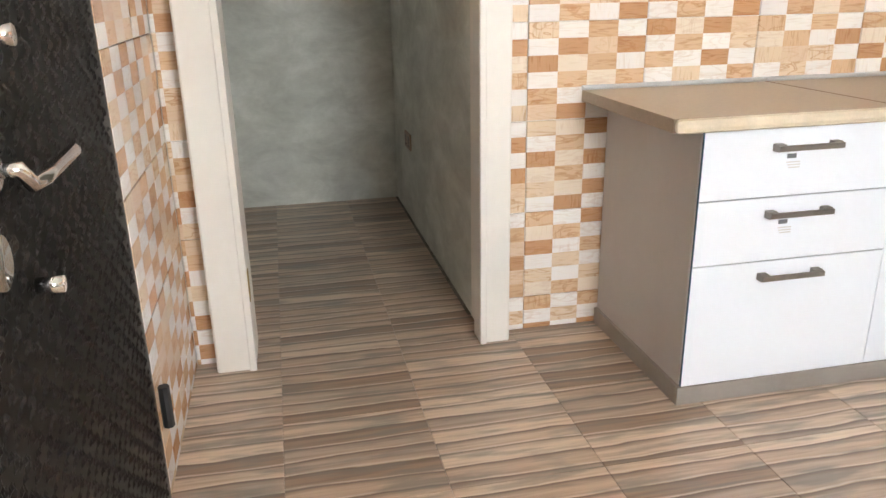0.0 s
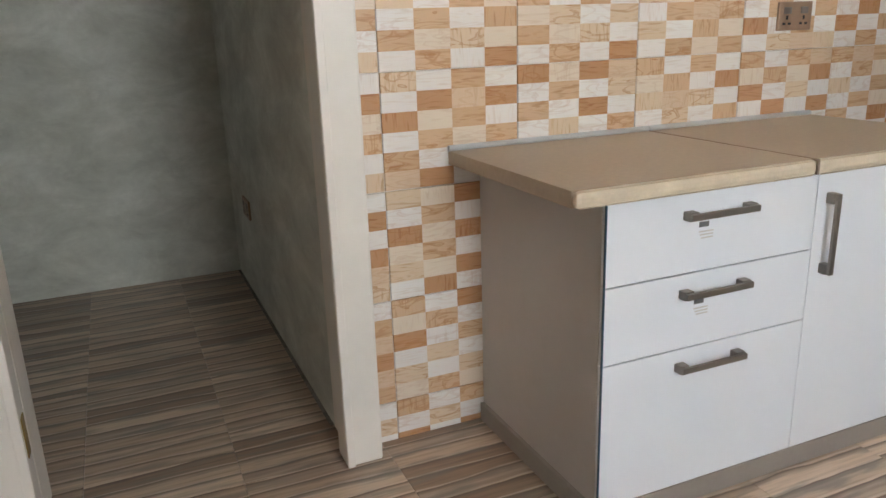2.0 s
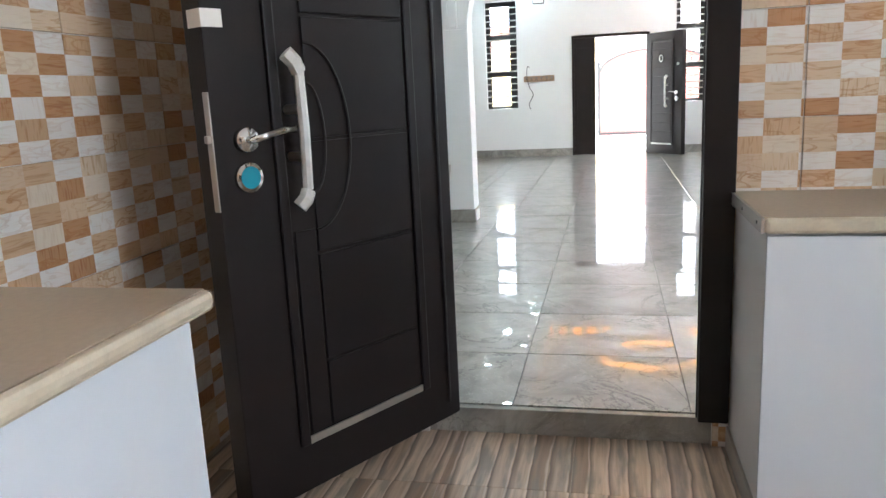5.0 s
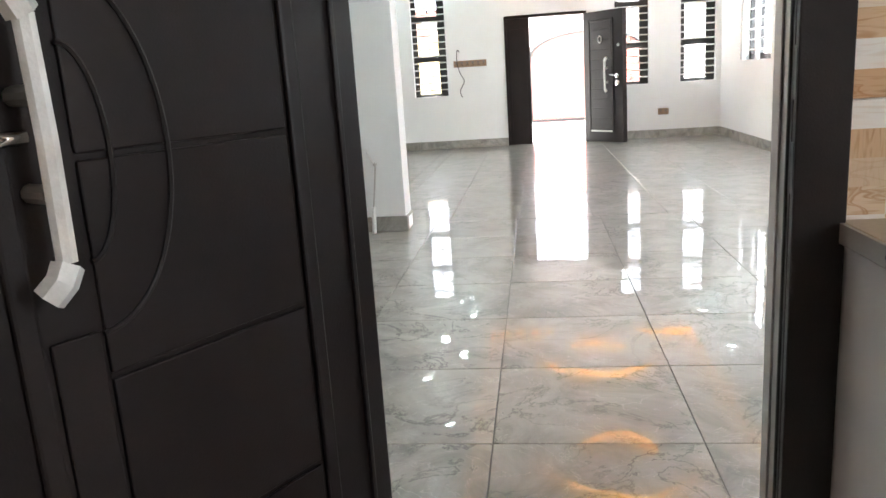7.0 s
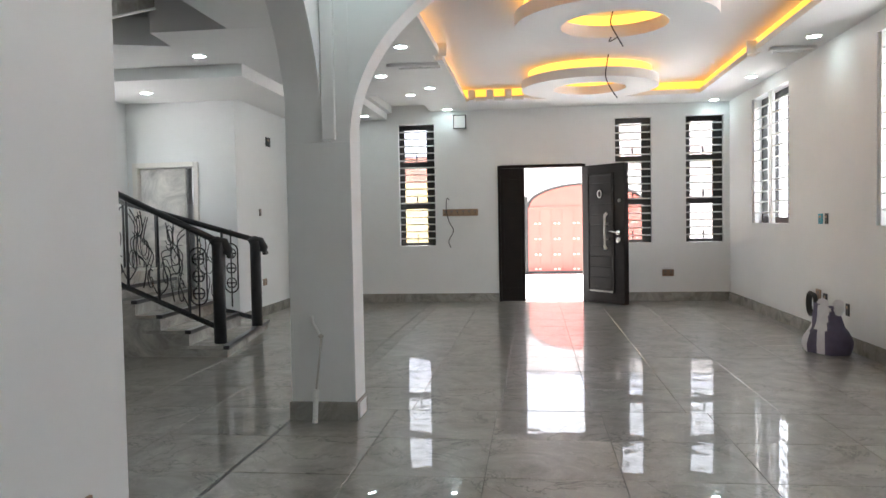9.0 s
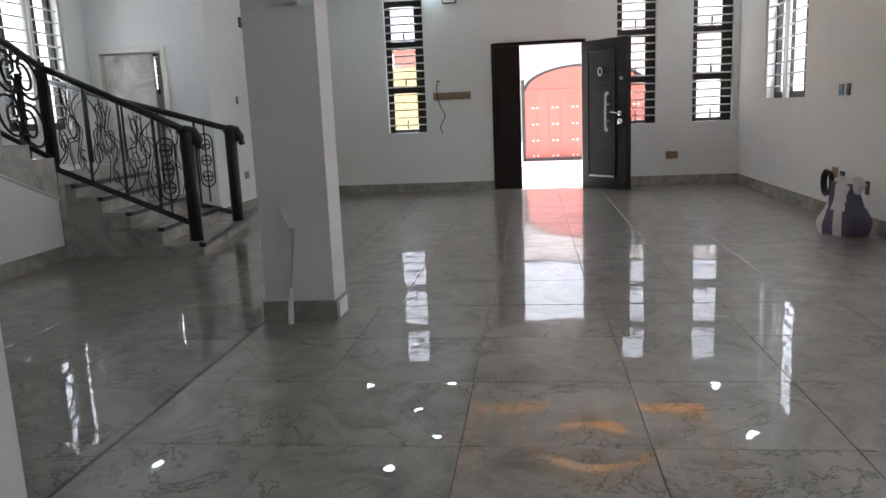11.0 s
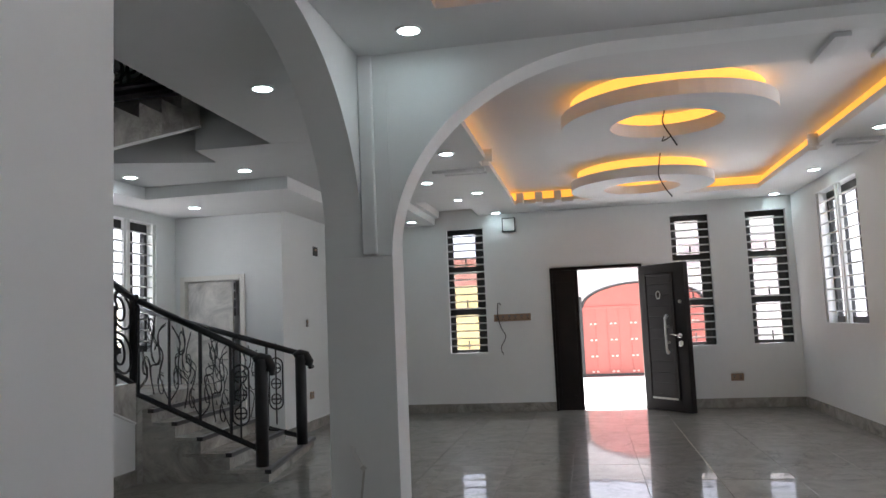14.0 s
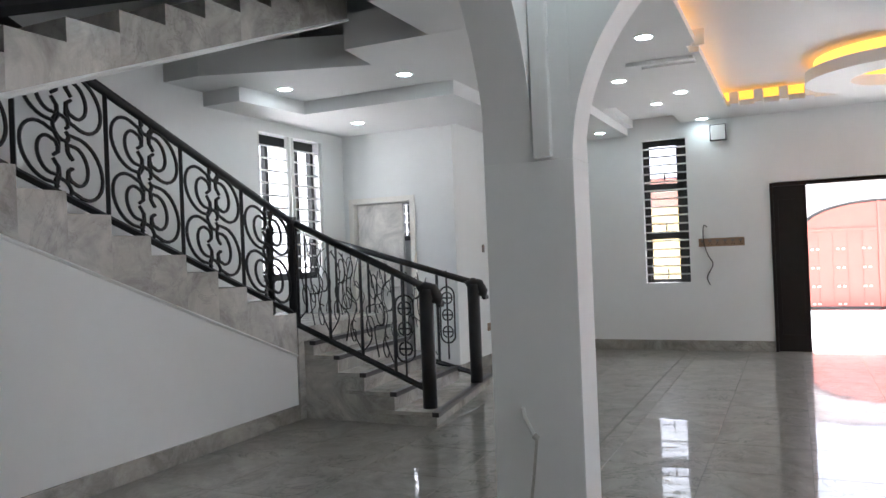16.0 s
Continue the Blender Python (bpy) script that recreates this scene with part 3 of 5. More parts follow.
for k in range(N1):
    x, z = 9.84 - 0.30 * k, 0.85 + 0.125 * (k + 1)
    part("step", prism([(x - 0.30, 0.62 + 0.39 * (9.84 - x + 0.30)), (x, 0.62 + 0.39 * (9.84 - x)), (x, z), (x - 0.30, z)], FY, NY, "y"), STAIRM, stairs)
low = [(9.84, L), (9.84, 0.62), (9.84 - 0.3 * N1, 0.62 + 0.39 * 0.3 * N1), (9.84 - 0.3 * N1, L)]
part("side_wall", prism(low, FY + 0.012, NY - 0.01, "y"), PLASTER, stairs, "white painted wall under the flight")
part("stringer_bead", tube([(9.84, FY + 0.008, 0.625), (9.84 - 0.3 * N1, FY + 0.008, 0.625 + 0.39 * 0.3 * N1)], 0.013), WHITEPL, stairs)
part("side_skirting", box(9.84 - 0.3 * N1, 9.84, FY - 0.004, FY + 0.012, L, L + 0.125, 0.003), SKIRT, stairs, "grey marble skirting")
UY0, UY1 = 4.50, 5.44
part("half_landing", box(5.35, 6.16, UY0, NY, 1.95, 2.05), STAIRM, stairs)
part("half_landing_inner", box(6.16, 6.84, FY, NY, 2.0, 2.10), STAIRM, stairs)
for k in range(11):
    x, z = 6.17 + 0.28 * k, 2.153 + 0.108 * k
    part("step", prism([(x, 1.80 + 0.383 * (x - 5.95)), (x + 0.28, 1.80 + 0.383 * (x - 5.67)), (x + 0.28, z), (x, z)], UY0, UY1 - 0.01, "y"), STAIRM, stairs)
soff = [(5.95, 1.80), (9.26, 3.068), (9.26, 3.15), (5.95, 1.88)]
part("soffit", prism([(x, z - 0.02) for x, z in soff], UY0 + 0.012, UY1, "y"), PLASTER, stairs, "white underside of the upper flight")
part("soffit_bead", tube([(5.95, UY0 + 0.006, 1.80), (9.26, UY0 + 0.006, 3.06)], 0.012), WHITEPL, stairs)


# ---- balustrades ----


def curl(cx, cy, r, a0, a1, shrink=1.0, n=10):
    """Points of an arc or spiral in a flat panel."""
    return [(cx + r * (1 + (shrink - 1) * i / n) * math.cos(radians(a0 + (a1 - a0) * i / n)), cy + r * (1 + (shrink - 1) * i / n) * math.sin(radians(a0 + (a1 - a0) * i / n))) for i in range(n + 1)]


def c_scroll(cx, cy, w, h, side):
    """A tall C with a curl at each end; side 1 opens to the right."""
    pts = []
    for i in range(17):
        a = radians(75 + 210 * i / 16)
        pts.append((cx + side * w * math.cos(a), cy + h * math.sin(a)))
    top, bottom = pts[0], pts[-1]
    hook = w * 0.42
    up = [(top[0] + side * hook * (0.3 + 0.7 * math.sin(radians(t))), top[1] - hook * (1 - math.cos(radians(t))) * 0.9) for t in (20, 70, 120, 180)]
    down = [(bottom[0] + side * hook * (0.3 + 0.7 * math.sin(radians(t))), bottom[1] + hook * (1 - math.cos(radians(t))) * 0.9) for t in (20, 70, 120, 180)]
    return up[::-1] + pts + down


MOTIF = [(0.30, 0.76, 0.24, 0.20, 1), (0.36, 0.76, 0.13, 0.13, 1), (0.70, 0.70, 0.24, 0.20, -1), (0.64, 0.70, 0.13, 0.13, -1),
         (0.30, 0.27, 0.24, 0.22, 1), (0.36, 0.27, 0.13, 0.14, 1), (0.70, 0.25, 0.24, 0.20, -1), (0.64, 0.25, 0.13, 0.13, -1),
         (0.50, 0.93, 0.09, 0.06, 1), (0.50, 0.50, 0.10, 0.09, -1), (0.52, 0.06, 0.10, 0.06, 1)]
VINES = [[(0.05, 0.1), (0.3, 0.3), (0.2, 0.55), (0.5, 0.7), (0.45, 0.93)], [(0.95, 0.08), (0.7, 0.25), (0.85, 0.5), (0.55, 0.62), (0.7, 0.9)], [(0.1, 0.9), (0.35, 0.75), (0.3, 0.45), (0.6, 0.35), (0.5, 0.08)]]


def smooth_line(pts, n=6):
    out = []
    for i in range(len(pts) - 1):
        p = [Vector(pts[max(0, min(len(pts) - 1, i + d))]) for d in (-1, 0, 1, 2)]
        for k in range(n):
            t = k / n
            out.append(0.5 * (2 * p[1] + (p[2] - p[0]) * t + (2 * p[0] - 5 * p[1] + 4 * p[2] - p[3]) * t * t + (3 * p[1] - p[0] - 3 * p[2] + p[3]) * t ** 3))
    return [tuple(v) for v in out] + [tuple(pts[-1])]


def balustrade(label, a, b, low, high, bays, style, bar=0.016, rail=0.028, ends=(True, True)):
    """Iron railing from a to b (plan points) between the sloping lines low and high (heights at a and b), in bays."""
    rl = thing("stair_railing", pose(0, 0, 0), label, "railing", "stair railings")

    def at(u, v):
        lo, hi = low[0] + (low[1] - low[0]) * u, high[0] + (high[1] - high[0]) * u
        return Vector((a[0] + (b[0] - a[0]) * u, a[1] + (b[1] - a[1]) * u, lo + (hi - lo) * v))

    part("handrail", tube([at(0, 1), at(0.5, 1), at(1, 1)], rail, 8), BLACK, rl, smooth=True)
    part("bottom_rail", tube([at(0, 0), at(1, 0)], rail * 0.8, 4), BLACK, rl)
    for k in range(bays + 1):
        if (k == 0 and not ends[0]) or (k == bays and not ends[1]):
            continue
        part("baluster", tube([at(k / bays, 0), at(k / bays, 1)], bar, 4), BLACK, rl)
    for k in range(bays):
        if style == "c":
            for cx, cy, w, h, side in MOTIF:
                pts = [at((k + min(0.97, max(0.03, px))) / bays, min(0.98, max(0.02, py))) for px, py in c_scroll(cx, cy, w, h, side)]
                part("scroll", tube(pts, 0.0115, 5), BLACK, rl)
        else:
            if k == bays - 1:
                continue
            for line in VINES:
                pts = [at((k + (px if k % 2 else 1 - px)) / bays, py) for px, py in smooth_line(line)]
                part("scroll", tube(pts, 0.0055, 4), BLACK, rl)
            for px, py, r, t0 in ((0.25, 0.32, 0.1, 0), (0.6, 0.55, 0.13, 120), (0.4, 0.78, 0.11, 220), (0.75, 0.2, 0.09, 60)):
                pts = [at((k + min(0.98, max(0.02, x))) / bays, y) for x, y in curl(px, py, r * 1.5, t0, t0 + 400, 0.25, 14)]
                part("scroll", tube(pts, 0.005, 4), BLACK, rl)
    return rl, at


flight_rail, at1 = balustrade("black wrought iron stair railing with large C scrolls", (9.85, FY + 0.03), (6.85, FY + 0.03), (0.97, 2.19), (1.72, 2.98), 5, "c", 0.018, 0.03)
part("post", box(9.825, 9.885, FY, FY + 0.06, 0.85, 1.76, 0.006), BLACK, flight_rail)
part("post_back", box(9.60, 9.64, FY + 0.05, FY + 0.09, 0.98, 1.66, 0.004), BLACK, flight_rail)
lower_rail, at2 = balustrade("black wrought iron railing with thin vine scrolls", (9.86, 5.45), (10.08, 4.39), (0.87, 0.34), (1.70, 1.15), 4, "v", 0.015, 0.03)
right_rail, at3 = balustrade("black wrought iron railing with thin vine scrolls", (11.23, NY - 0.02), (11.235, 4.475), (0.76, 0.28), (1.68, 1.13), 5, "v", 0.015, 0.03)


def newel(owner, x, y, z0, z1):
    """A thick round newel with a rolled head."""
    part("newel", tube([(x, y, z0), (x, y, z0 + 0.35), (x, y, z1 - 0.02), (x, y, z1 + 0.02)], 0.057, 14), BLACK, owner, smooth=True)
    part("newel_head", tube([(x - 0.03, y + 0.05, z1 + 0.0), (x, y, z1 + 0.035), (x + 0.02, y - 0.05, z1 + 0.02), (x + 0.03, y - 0.085, z1 - 0.05), (x + 0.02, y - 0.07, z1 - 0.10)], 0.045, 10), BLACK, owner, smooth=True)
    part("newel_volute", disc((x + 0.06, y - 0.09, z1 - 0.11), 0.022, 0.07, 12, "x"), BLACK, owner)


def oval_panel(owner, place, along):
    """The long oval ornament with three small crosses."""
    d = Vector((along[0], along[1], 0)).normalized()
    p = Vector(place)

    def q(u, v):
        return p + d * u + Vector((0, 0, v))

    ring = [q(0.075 * math.cos(t), (0.19 if math.sin(t) > 0 else -0.19) + 0.075 * math.sin(t)) for t in [2 * math.pi * i / 24 for i in range(24)]]
    part("oval", tube(ring, 0.008, 5, closed=True), BLACK, owner)
    part("oval_bar", tube([q(0, -0.42), q(0, 0.42)], 0.009, 5), BLACK, owner)
    for v in (-0.16, 0.0, 0.16):
        for sgn in (-1, 1):
            part("oval_scroll", tube([q(sgn * (0.012 + 0.04 * math.sin(t)), v + 0.05 * math.cos(t)) for t in [math.pi * i / 8 for i in range(9)]], 0.007, 4), BLACK, owner)
        part("oval_cross", tube([q(-0.05, v), q(0.05, v)], 0.007, 4), BLACK, owner)


newel(lower_rail, 10.08, 4.39, 0.205, 1.12)
newel(right_rail, 11.235, 4.475, 0.205, 1.10)
oval_panel(lower_rail, (10.045, 4.57, 0.83), (0.22, -1.06))
oval_panel(right_rail, (11.235, 4.75, 0.83), (0, 1))
upper_rail, at4 = balustrade("black wrought iron railing on the upper flight", (6.3, UY0 + 0.06), (9.2, UY0 + 0.06), (2.33, 3.45), (3.10, 4.22), 5, "c", 0.018, 0.03)
part("shoe", tube([(6.1, UY0 + 0.06, 2.20), (9.25, UY0 + 0.06, 3.41)], 0.035, 4), BLACK, upper_rail)

# ---- doors ----


def security_door(name, m, w, h, side, label, group, kitchen):
    """A pressed steel leaf: x from the hinge, details on the face at y = 0 towards +y * side."""
    d = thing(name, m, label, "door", group)
    s = side

    def b(x0, x1, y0, y1, z0, z1, bevel=0.004):
        y0, y1 = sorted((y0 * s, y1 * s))
        return box(x0, x1, y0, y1, z0, z1, bevel)

    part("leaf", b(0, w, -0.085, 0, 0, h), DOORD, d)
    inner = 0.165 if kitchen else 0.10
    for x0, x1, z0, z1 in ((inner, inner + 0.035, 0.15, h - 0.12), (w - 0.215, w - 0.18, 0.15, h - 0.12), (inner + 0.035, w - 0.215, h - 0.155, h - 0.12)):
        part("moulding", b(x0, x1, 0, 0.012, z0, z1, 0.006), DOORD, d)
    # the light caught by the panel's lower bevel is put in as pale steel
    part("bottom_bevel", b(inner + 0.035, w - 0.215, 0, 0.009, 0.15, 0.175, 0.003), STEEL, d, "lit bevel along the panel, its highlight put in as steel colour")
    x0, x1 = inner + 0.045, w - 0.225
    if kitchen:
        xm = 0.612
        part("outer_bead", b(0.055, 0.068, 0, 0.008, 0.06, h - 0.06, 0.004), DOORD, d)
        for z0, z1 in ((0.18, 0.393), (0.396, 0.727), (0.730, 1.058), (1.061, 1.404), (1.407, h - 0.165)):
            part("panel", b(x0, xm - 0.004, 0, 0.008, z0, z1 - 0.007, 0.003), DOORD, d)
        part("panel_strip", b(xm + 0.004, x1, 0, 0.008, 0.18, 0.80, 0.003), DOORD, d)
        for sag, half in ((0.152, 0.265), (0.055, 0.155)):
            arc = [(0.612 - sag * math.cos(radians(t)), s * 0.010, 1.06 + half * math.sin(radians(t))) for t in range(-90, 91, 6)]
            part("arc_moulding", tube(arc, 0.0045, 6), DOORD, d)
        part("edge_plate", b(w - 0.012, w + 0.003, -0.026, -0.002, 0.89, 1.20, 0.001), STEEL, d, "steel strike plate")
        part("latch", b(w, w + 0.014, -0.022, -0.006, 1.07, 1.09, 0.002), STEEL, d)
        part("sticker", b(w - 0.06, w + 0.002, -0.06, 0.002, 1.36, 1.405, 0.0008), CREAM, d, "cream paper sticker")
        hx, hz, px, pz0, pz1 = w - 0.090, 1.073, w - 0.240, 0.925, 1.245
    else:
        for k in range(11):
            z = 0.22 + 0.145 * k
            part("panel", b(x0, x1, 0, 0.006, z, z + 0.135, 0.003), DOORD, d)
        ring = [(w * 0.45 + 0.035 * math.cos(t), s * 0.02, 1.52 + 0.05 * math.sin(t)) for t in [2 * math.pi * i / 16 for i in range(16)]]
        part("knocker", tube(ring, 0.008, 6, closed=True), STEEL, d)
        part("spy_hole", disc((w * 0.9, s * 0.008, 1.42), 0.022, 0.02, 16, "y"), STEEL, d)
        hx, hz, px, pz0, pz1 = w - 0.10, 0.98, w - 0.30, 0.80, 1.20
    part("rose", disc((hx, s * 0.012, hz), 0.032, 0.024, 24, "y"), CHROME, d, smooth=True)
    part("lever", tube([(hx, s * 0.01, hz), (hx, s * 0.05, hz), (hx - 0.03, s * 0.058, hz + 0.008), (hx - 0.08, s * 0.058, hz + 0.018), (hx - 0.13, s * 0.055, hz + 0.02)], 0.010, 8), CHROME, d, smooth=True)
    lock = part("lock_ring", disc((hx, s * 0.008, hz - 0.10), 0.04, 0.016, 28, "y"), CHROME, d, smooth=True)
    part("lock_film", disc((hx, s * 0.015, hz - 0.10), 0.03, 0.008, 24, "y"), TEAL if kitchen else STEEL, lock, "teal plastic film on the lock" if kitchen else "")
    grip = part("pull_handle", tube([(px, s * 0.065, pz0), (px, s * 0.07, (pz0 + pz1) / 2), (px, s * 0.065, pz1)], 0.0145, 8), WRAP, d, "pull handle in crumpled plastic wrap")
    for z in (pz0 + 0.09, pz1 - 0.10):
        part("stand_off", disc((px, s * 0.03, z), 0.014, 0.06, 10, "y"), STEEL, grip)
    for z, dz, sx in ((pz0 - 0.005, -0.04, 0.030), (pz1, 0.05, 0.036)):
        part("wrap_end", tube([(px, s * 0.065, z), (px + sx * 0.4, s * 0.068, z + dz * 0.5), (px + sx, s * 0.06, z + dz)], 0.022, 6), WRAP, grip)
    return d


security_door("kitchen_door", pose(3.835, 1.925, 0.09, 0, 0, 151), 0.915, 1.98, 1, "open dark brown pressed steel door with plastic-wrapped pull handle", "", True)
front = security_door("front_door_leaf", pose(14.40, 0.79, L + 0.012, 0, 0, 220), 0.80, 1.93, -1, "open dark brown steel front door with wrapped handle", "", False)
fixed = thing("front_door_side_leaf", pose(14.45, 2.0, L), "dark brown closed narrow side leaf of the front door", "door")
part("leaf", box(-0.01, 0.07, -0.385, -0.03, 0.0, 1.94, 0.004), DOORD, fixed)
part("panel", box(-0.018, -0.011, -0.33, -0.085, 0.2, 1.78, 0.004), DOORD, fixed)
ff = structure(thing("door_1", pose(14.43, 0, L), "dark brown steel front door frame", "door frame"))
part("jamb_north", box(-0.025, 0.12, 1.965, 2.0, 0, 1.98, 0.003), DOORD, ff)
part("jamb_south", box(-0.025, 0.12, 0.74, 0.785, 0, 1.98, 0.003), DOORD, ff)
part("head", box(-0.025, 0.12, 0.785, 1.965, 1.94, 1.985, 0.003), DOORD, ff)
part("sill", box(0.0, 0.25, 0.74, 2.0, -0.1, 0.004, 0.003), SKIRT, ff)
kf = structure(thing("door_2", pose(3.839, 0, L), "black steel door frame at the kitchen step", "door frame"))
part("jamb_south", box(-0.012, 0.004, 1.031, 1.08, 0.0, 2.04, 0.003), DOORD, kf)
part("jamb_north", box(-0.03, 0.0, 2.0, 2.05, 0.0, 2.04, 0.004), DOORD, kf)
part("face_flange", box(-0.034, -0.0125, 0.98, 1.08, 0.0, 2.04, 0.003), DOORD, kf)
part("seal", box(0.0045, 0.012, 1.032, 1.084, 0, 2.03, 0.002), BLACKPL, kf)
part("seal", box(0.0005, 0.010, 1.994, 2.048, 0, 2.03, 0.002), BLACKPL, kf)
for y0, y1, end in ((1.0315, 1.066, 0.165), (2.002, 2.0485, 0.138)):
    part("liner", box(0.0125, end, y0, y1, 0, 2.04, 0.003), FRAMEM, kf, "bare grey steel jamb liner")
    ridge = y1 if y0 < 1.5 else y0 - 0.005
    for x in (0.05, 0.10):
        part("liner_ridge", box(x, x + 0.014, ridge, ridge + 0.005, 0, 2.03, 0.002), FRAMEM, kf)
part("head", box(-0.03, 0.255, 1.10, 2.0, 1.99, 2.04, 0.004), DOORD, kf)
for z in (1.04, 0.86):
    part("strike_hole", box(-0.03, -0.014, 1.0802, 1.0815, z, z + 0.1, 0.0005), BLACKPL, kf)
part("frame_bolt", disc((-0.012, 1.999, 1.0), 0.012, 0.006, 12, "y"), BLACKPL, kf)

# black embossed back door in the west wall
back = thing("back_door", pose(-0.27, 1.09, 0.015), "closed black back door with fish-scale embossing and chrome lever", "door")
bm = bmesh.new()
NYS, NZS = 210, 340
DW, DH = 0.94, 2.05
grid = []
for j in range(NZS + 1):
    row = []
    for i in range(NYS + 1):
        y, z = DW * i / NYS, DH * j / NZS
        k = math.floor(z / 0.026)
        u = 2 * (z / 0.026 - k) - 1
        edge = y / 0.06 + 0.5 * (k % 2) - 0.42 * (1 - u * u)
        lift = max(0.0, 1 - abs(edge - math.floor(edge) - 0.5) / 0.13) if 0.03 < y < DW - 0.03 and 0.04 < z < DH - 0.04 else 0.0
        row.append(bm.verts.new((0.005 * lift + 0.009, y, z)))
    grid.append(row)
for j in range(NZS):
    for i in range(NYS):
        bm.faces.new((grid[j][i], grid[j][i + 1], grid[j + 1][i + 1], grid[j + 1][i]))
part("skin", bm, DOORQ, back)
part("core", box(-0.05, 0.005, 0, DW, 0, DH, 0.002), DOORQ, back)
part("rose", disc((0.024, 0.173, 1.039), 0.025, 0.024, 24, "x"), CHROME, back, smooth=True)
part("lever", tube([(0.03, 0.173, 1.039), (0.062, 0.173, 1.039), (0.068, 0.188, 1.018), (0.068, 0.236, 1.013), (0.066, 0.4, 1.017)], 0.0105, 8), CHROME, back, smooth=True)
part("knob", disc((0.034, 0.289, 1.186), 0.011, 0.03, 16, "x", r2=0.014), CHROME, back, smooth=True)
part("turn_knob", disc((0.038, 0.275, 0.856), 0.012, 0.035, 16, "x", r2=0.012), CHROME, back, smooth=True)
part("lock_plate", disc((0.024, 0.14, 0.936), 0.034, 0.02, 24, "x"), CHROME, back, smooth=True)
part("hinge", tube([(0.03, 0.945, 0.22), (0.03, 0.945, 0.33)], 0.014, 8), BLACKPL, back)

# cream architrave of the store doorway
pd = structure(thing("door_3", pose(0, 0, 0), "cream painted timber door lining without a door", "door frame"))
part("architrave_west", box(-0.195, -0.062, 2.735, 2.828, 0, 2.2, 0.008), CREAM, pd)
part("architrave_east", box(0.742, 0.855, 2.735, 2.828, 0, 2.2, 0.008), CREAM, pd)
part("moulding_west", box(-0.085, -0.061, 2.729, 2.736, 0, 2.2, 0.003), CREAM, pd)
part("moulding_east", box(0.743, 0.766, 2.729, 2.736, 0, 2.2, 0.003), CREAM, pd)
part("head", box(-0.205, 0.855, 2.735, 2.828, 2.2, 2.32, 0.006), CREAM, pd)
hg = part("hinge_leaf", box(-0.0618, -0.0585, 2.75, 2.79, 0.25, 0.36, 0.001), material("rusty_brass", (0.35, 0.24, 0.07), 0.5, 0.6, var=0.4, scale=60), pd, "rusty brass hinge leaf")

# hall doorway with a marble-look cream door
hd = structure(thing("door_4", pose(12.05, 0, L), "cream timber frame of the hall doorway", "door frame"))
part("jamb_a", box(-0.02, 0.2, HD[0], HD[0] + 0.06, 0, 1.96, 0.004), CREAM, hd)
part("jamb_b", box(-0.02, 0.2, HD[1] - 0.06, HD[1], 0, 1.96, 0.004), CREAM, hd)
part("head", box(-0.02, 0.2, HD[0] + 0.06, HD[1] - 0.06, 1.90, 1.96, 0.004), CREAM, hd)
hl_ = thing("hall_door", pose(12.12, HD[1] - 0.065, L + 0.01, 0, 0, -86), "half-open cream marble-pattern flush door", "door")
part("leaf", box(0, 0.56, -0.02, 0.02, 0, 1.88, 0.003), marble("pale_marble_laminate", (0.72, 0.70, 0.66), 0.3, 0.2), hl_)
part("handle", tube([(0.5, -0.02, 0.95), (0.5, -0.06, 0.95), (0.4, -0.06, 0.95)], 0.009, 8), CHROME, hl_)

# ---- windows ----


def tall_window(name, m, w, h, thirds, posts, label):
    """Dark aluminium projecting windows in tiers behind white burglar bars: x across, y outwards, z up."""
    wd = structure(thing(name, m, label, "window"))
    f = 0.045
    part("frame_left", box(0, f, 0.10, 0.16, 0, h, 0.003), BLACKPL, wd)
    part("frame_right", box(w - f, w, 0.10, 0.16, 0, h, 0.003), BLACKPL, wd)
    part("frame_top", box(f, w - f, 0.10, 0.16, h - f * 1.6, h, 0.003), BLACKPL, wd)
    part("frame_bottom", box(f, w - f, 0.10, 0.16, 0, f, 0.003), BLACKPL, wd)
    t = h / thirds
    for k in range(thirds):
        z0 = k * t
        if k:
            part("transom", box(f, w - f, 0.09, 0.165, z0 - 0.05, z0 + 0.05, 0.003), BLACKPL, wd)
        xs = [f] + list(posts) + [w - f]
        for x0, x1 in zip(xs, xs[1:]):
            pn = part("pane", box(x0 + 0.028, x1 - 0.05, 0.128, 0.134, z0 + 0.055, z0 + t - 0.055), GLASS, wd)
            pn.visible_shadow = False
            part("sash_stile", box(x1 - 0.085, x1, 0.105, 0.155, z0 + 0.03, z0 + t - 0.03, 0.002), BLACKPL, wd)
            part("sash_stile", box(x0, x0 + 0.03, 0.105, 0.155, z0 + 0.03, z0 + t - 0.03, 0.002), BLACKPL, wd)
        part("stay_handle", box(w * 0.47, w * 0.47 + 0.018, 0.07, 0.10, z0 + 0.05, z0 + 0.17, 0.003), BLACKPL, wd)
    n = round(h / 0.105)
    for k in range(1, n):
        part("burglar_bar", tube([(-0.0, 0.045, h * k / n), (w, 0.045, h * k / n)], 0.011, 6), BARS, wd)
    return wd


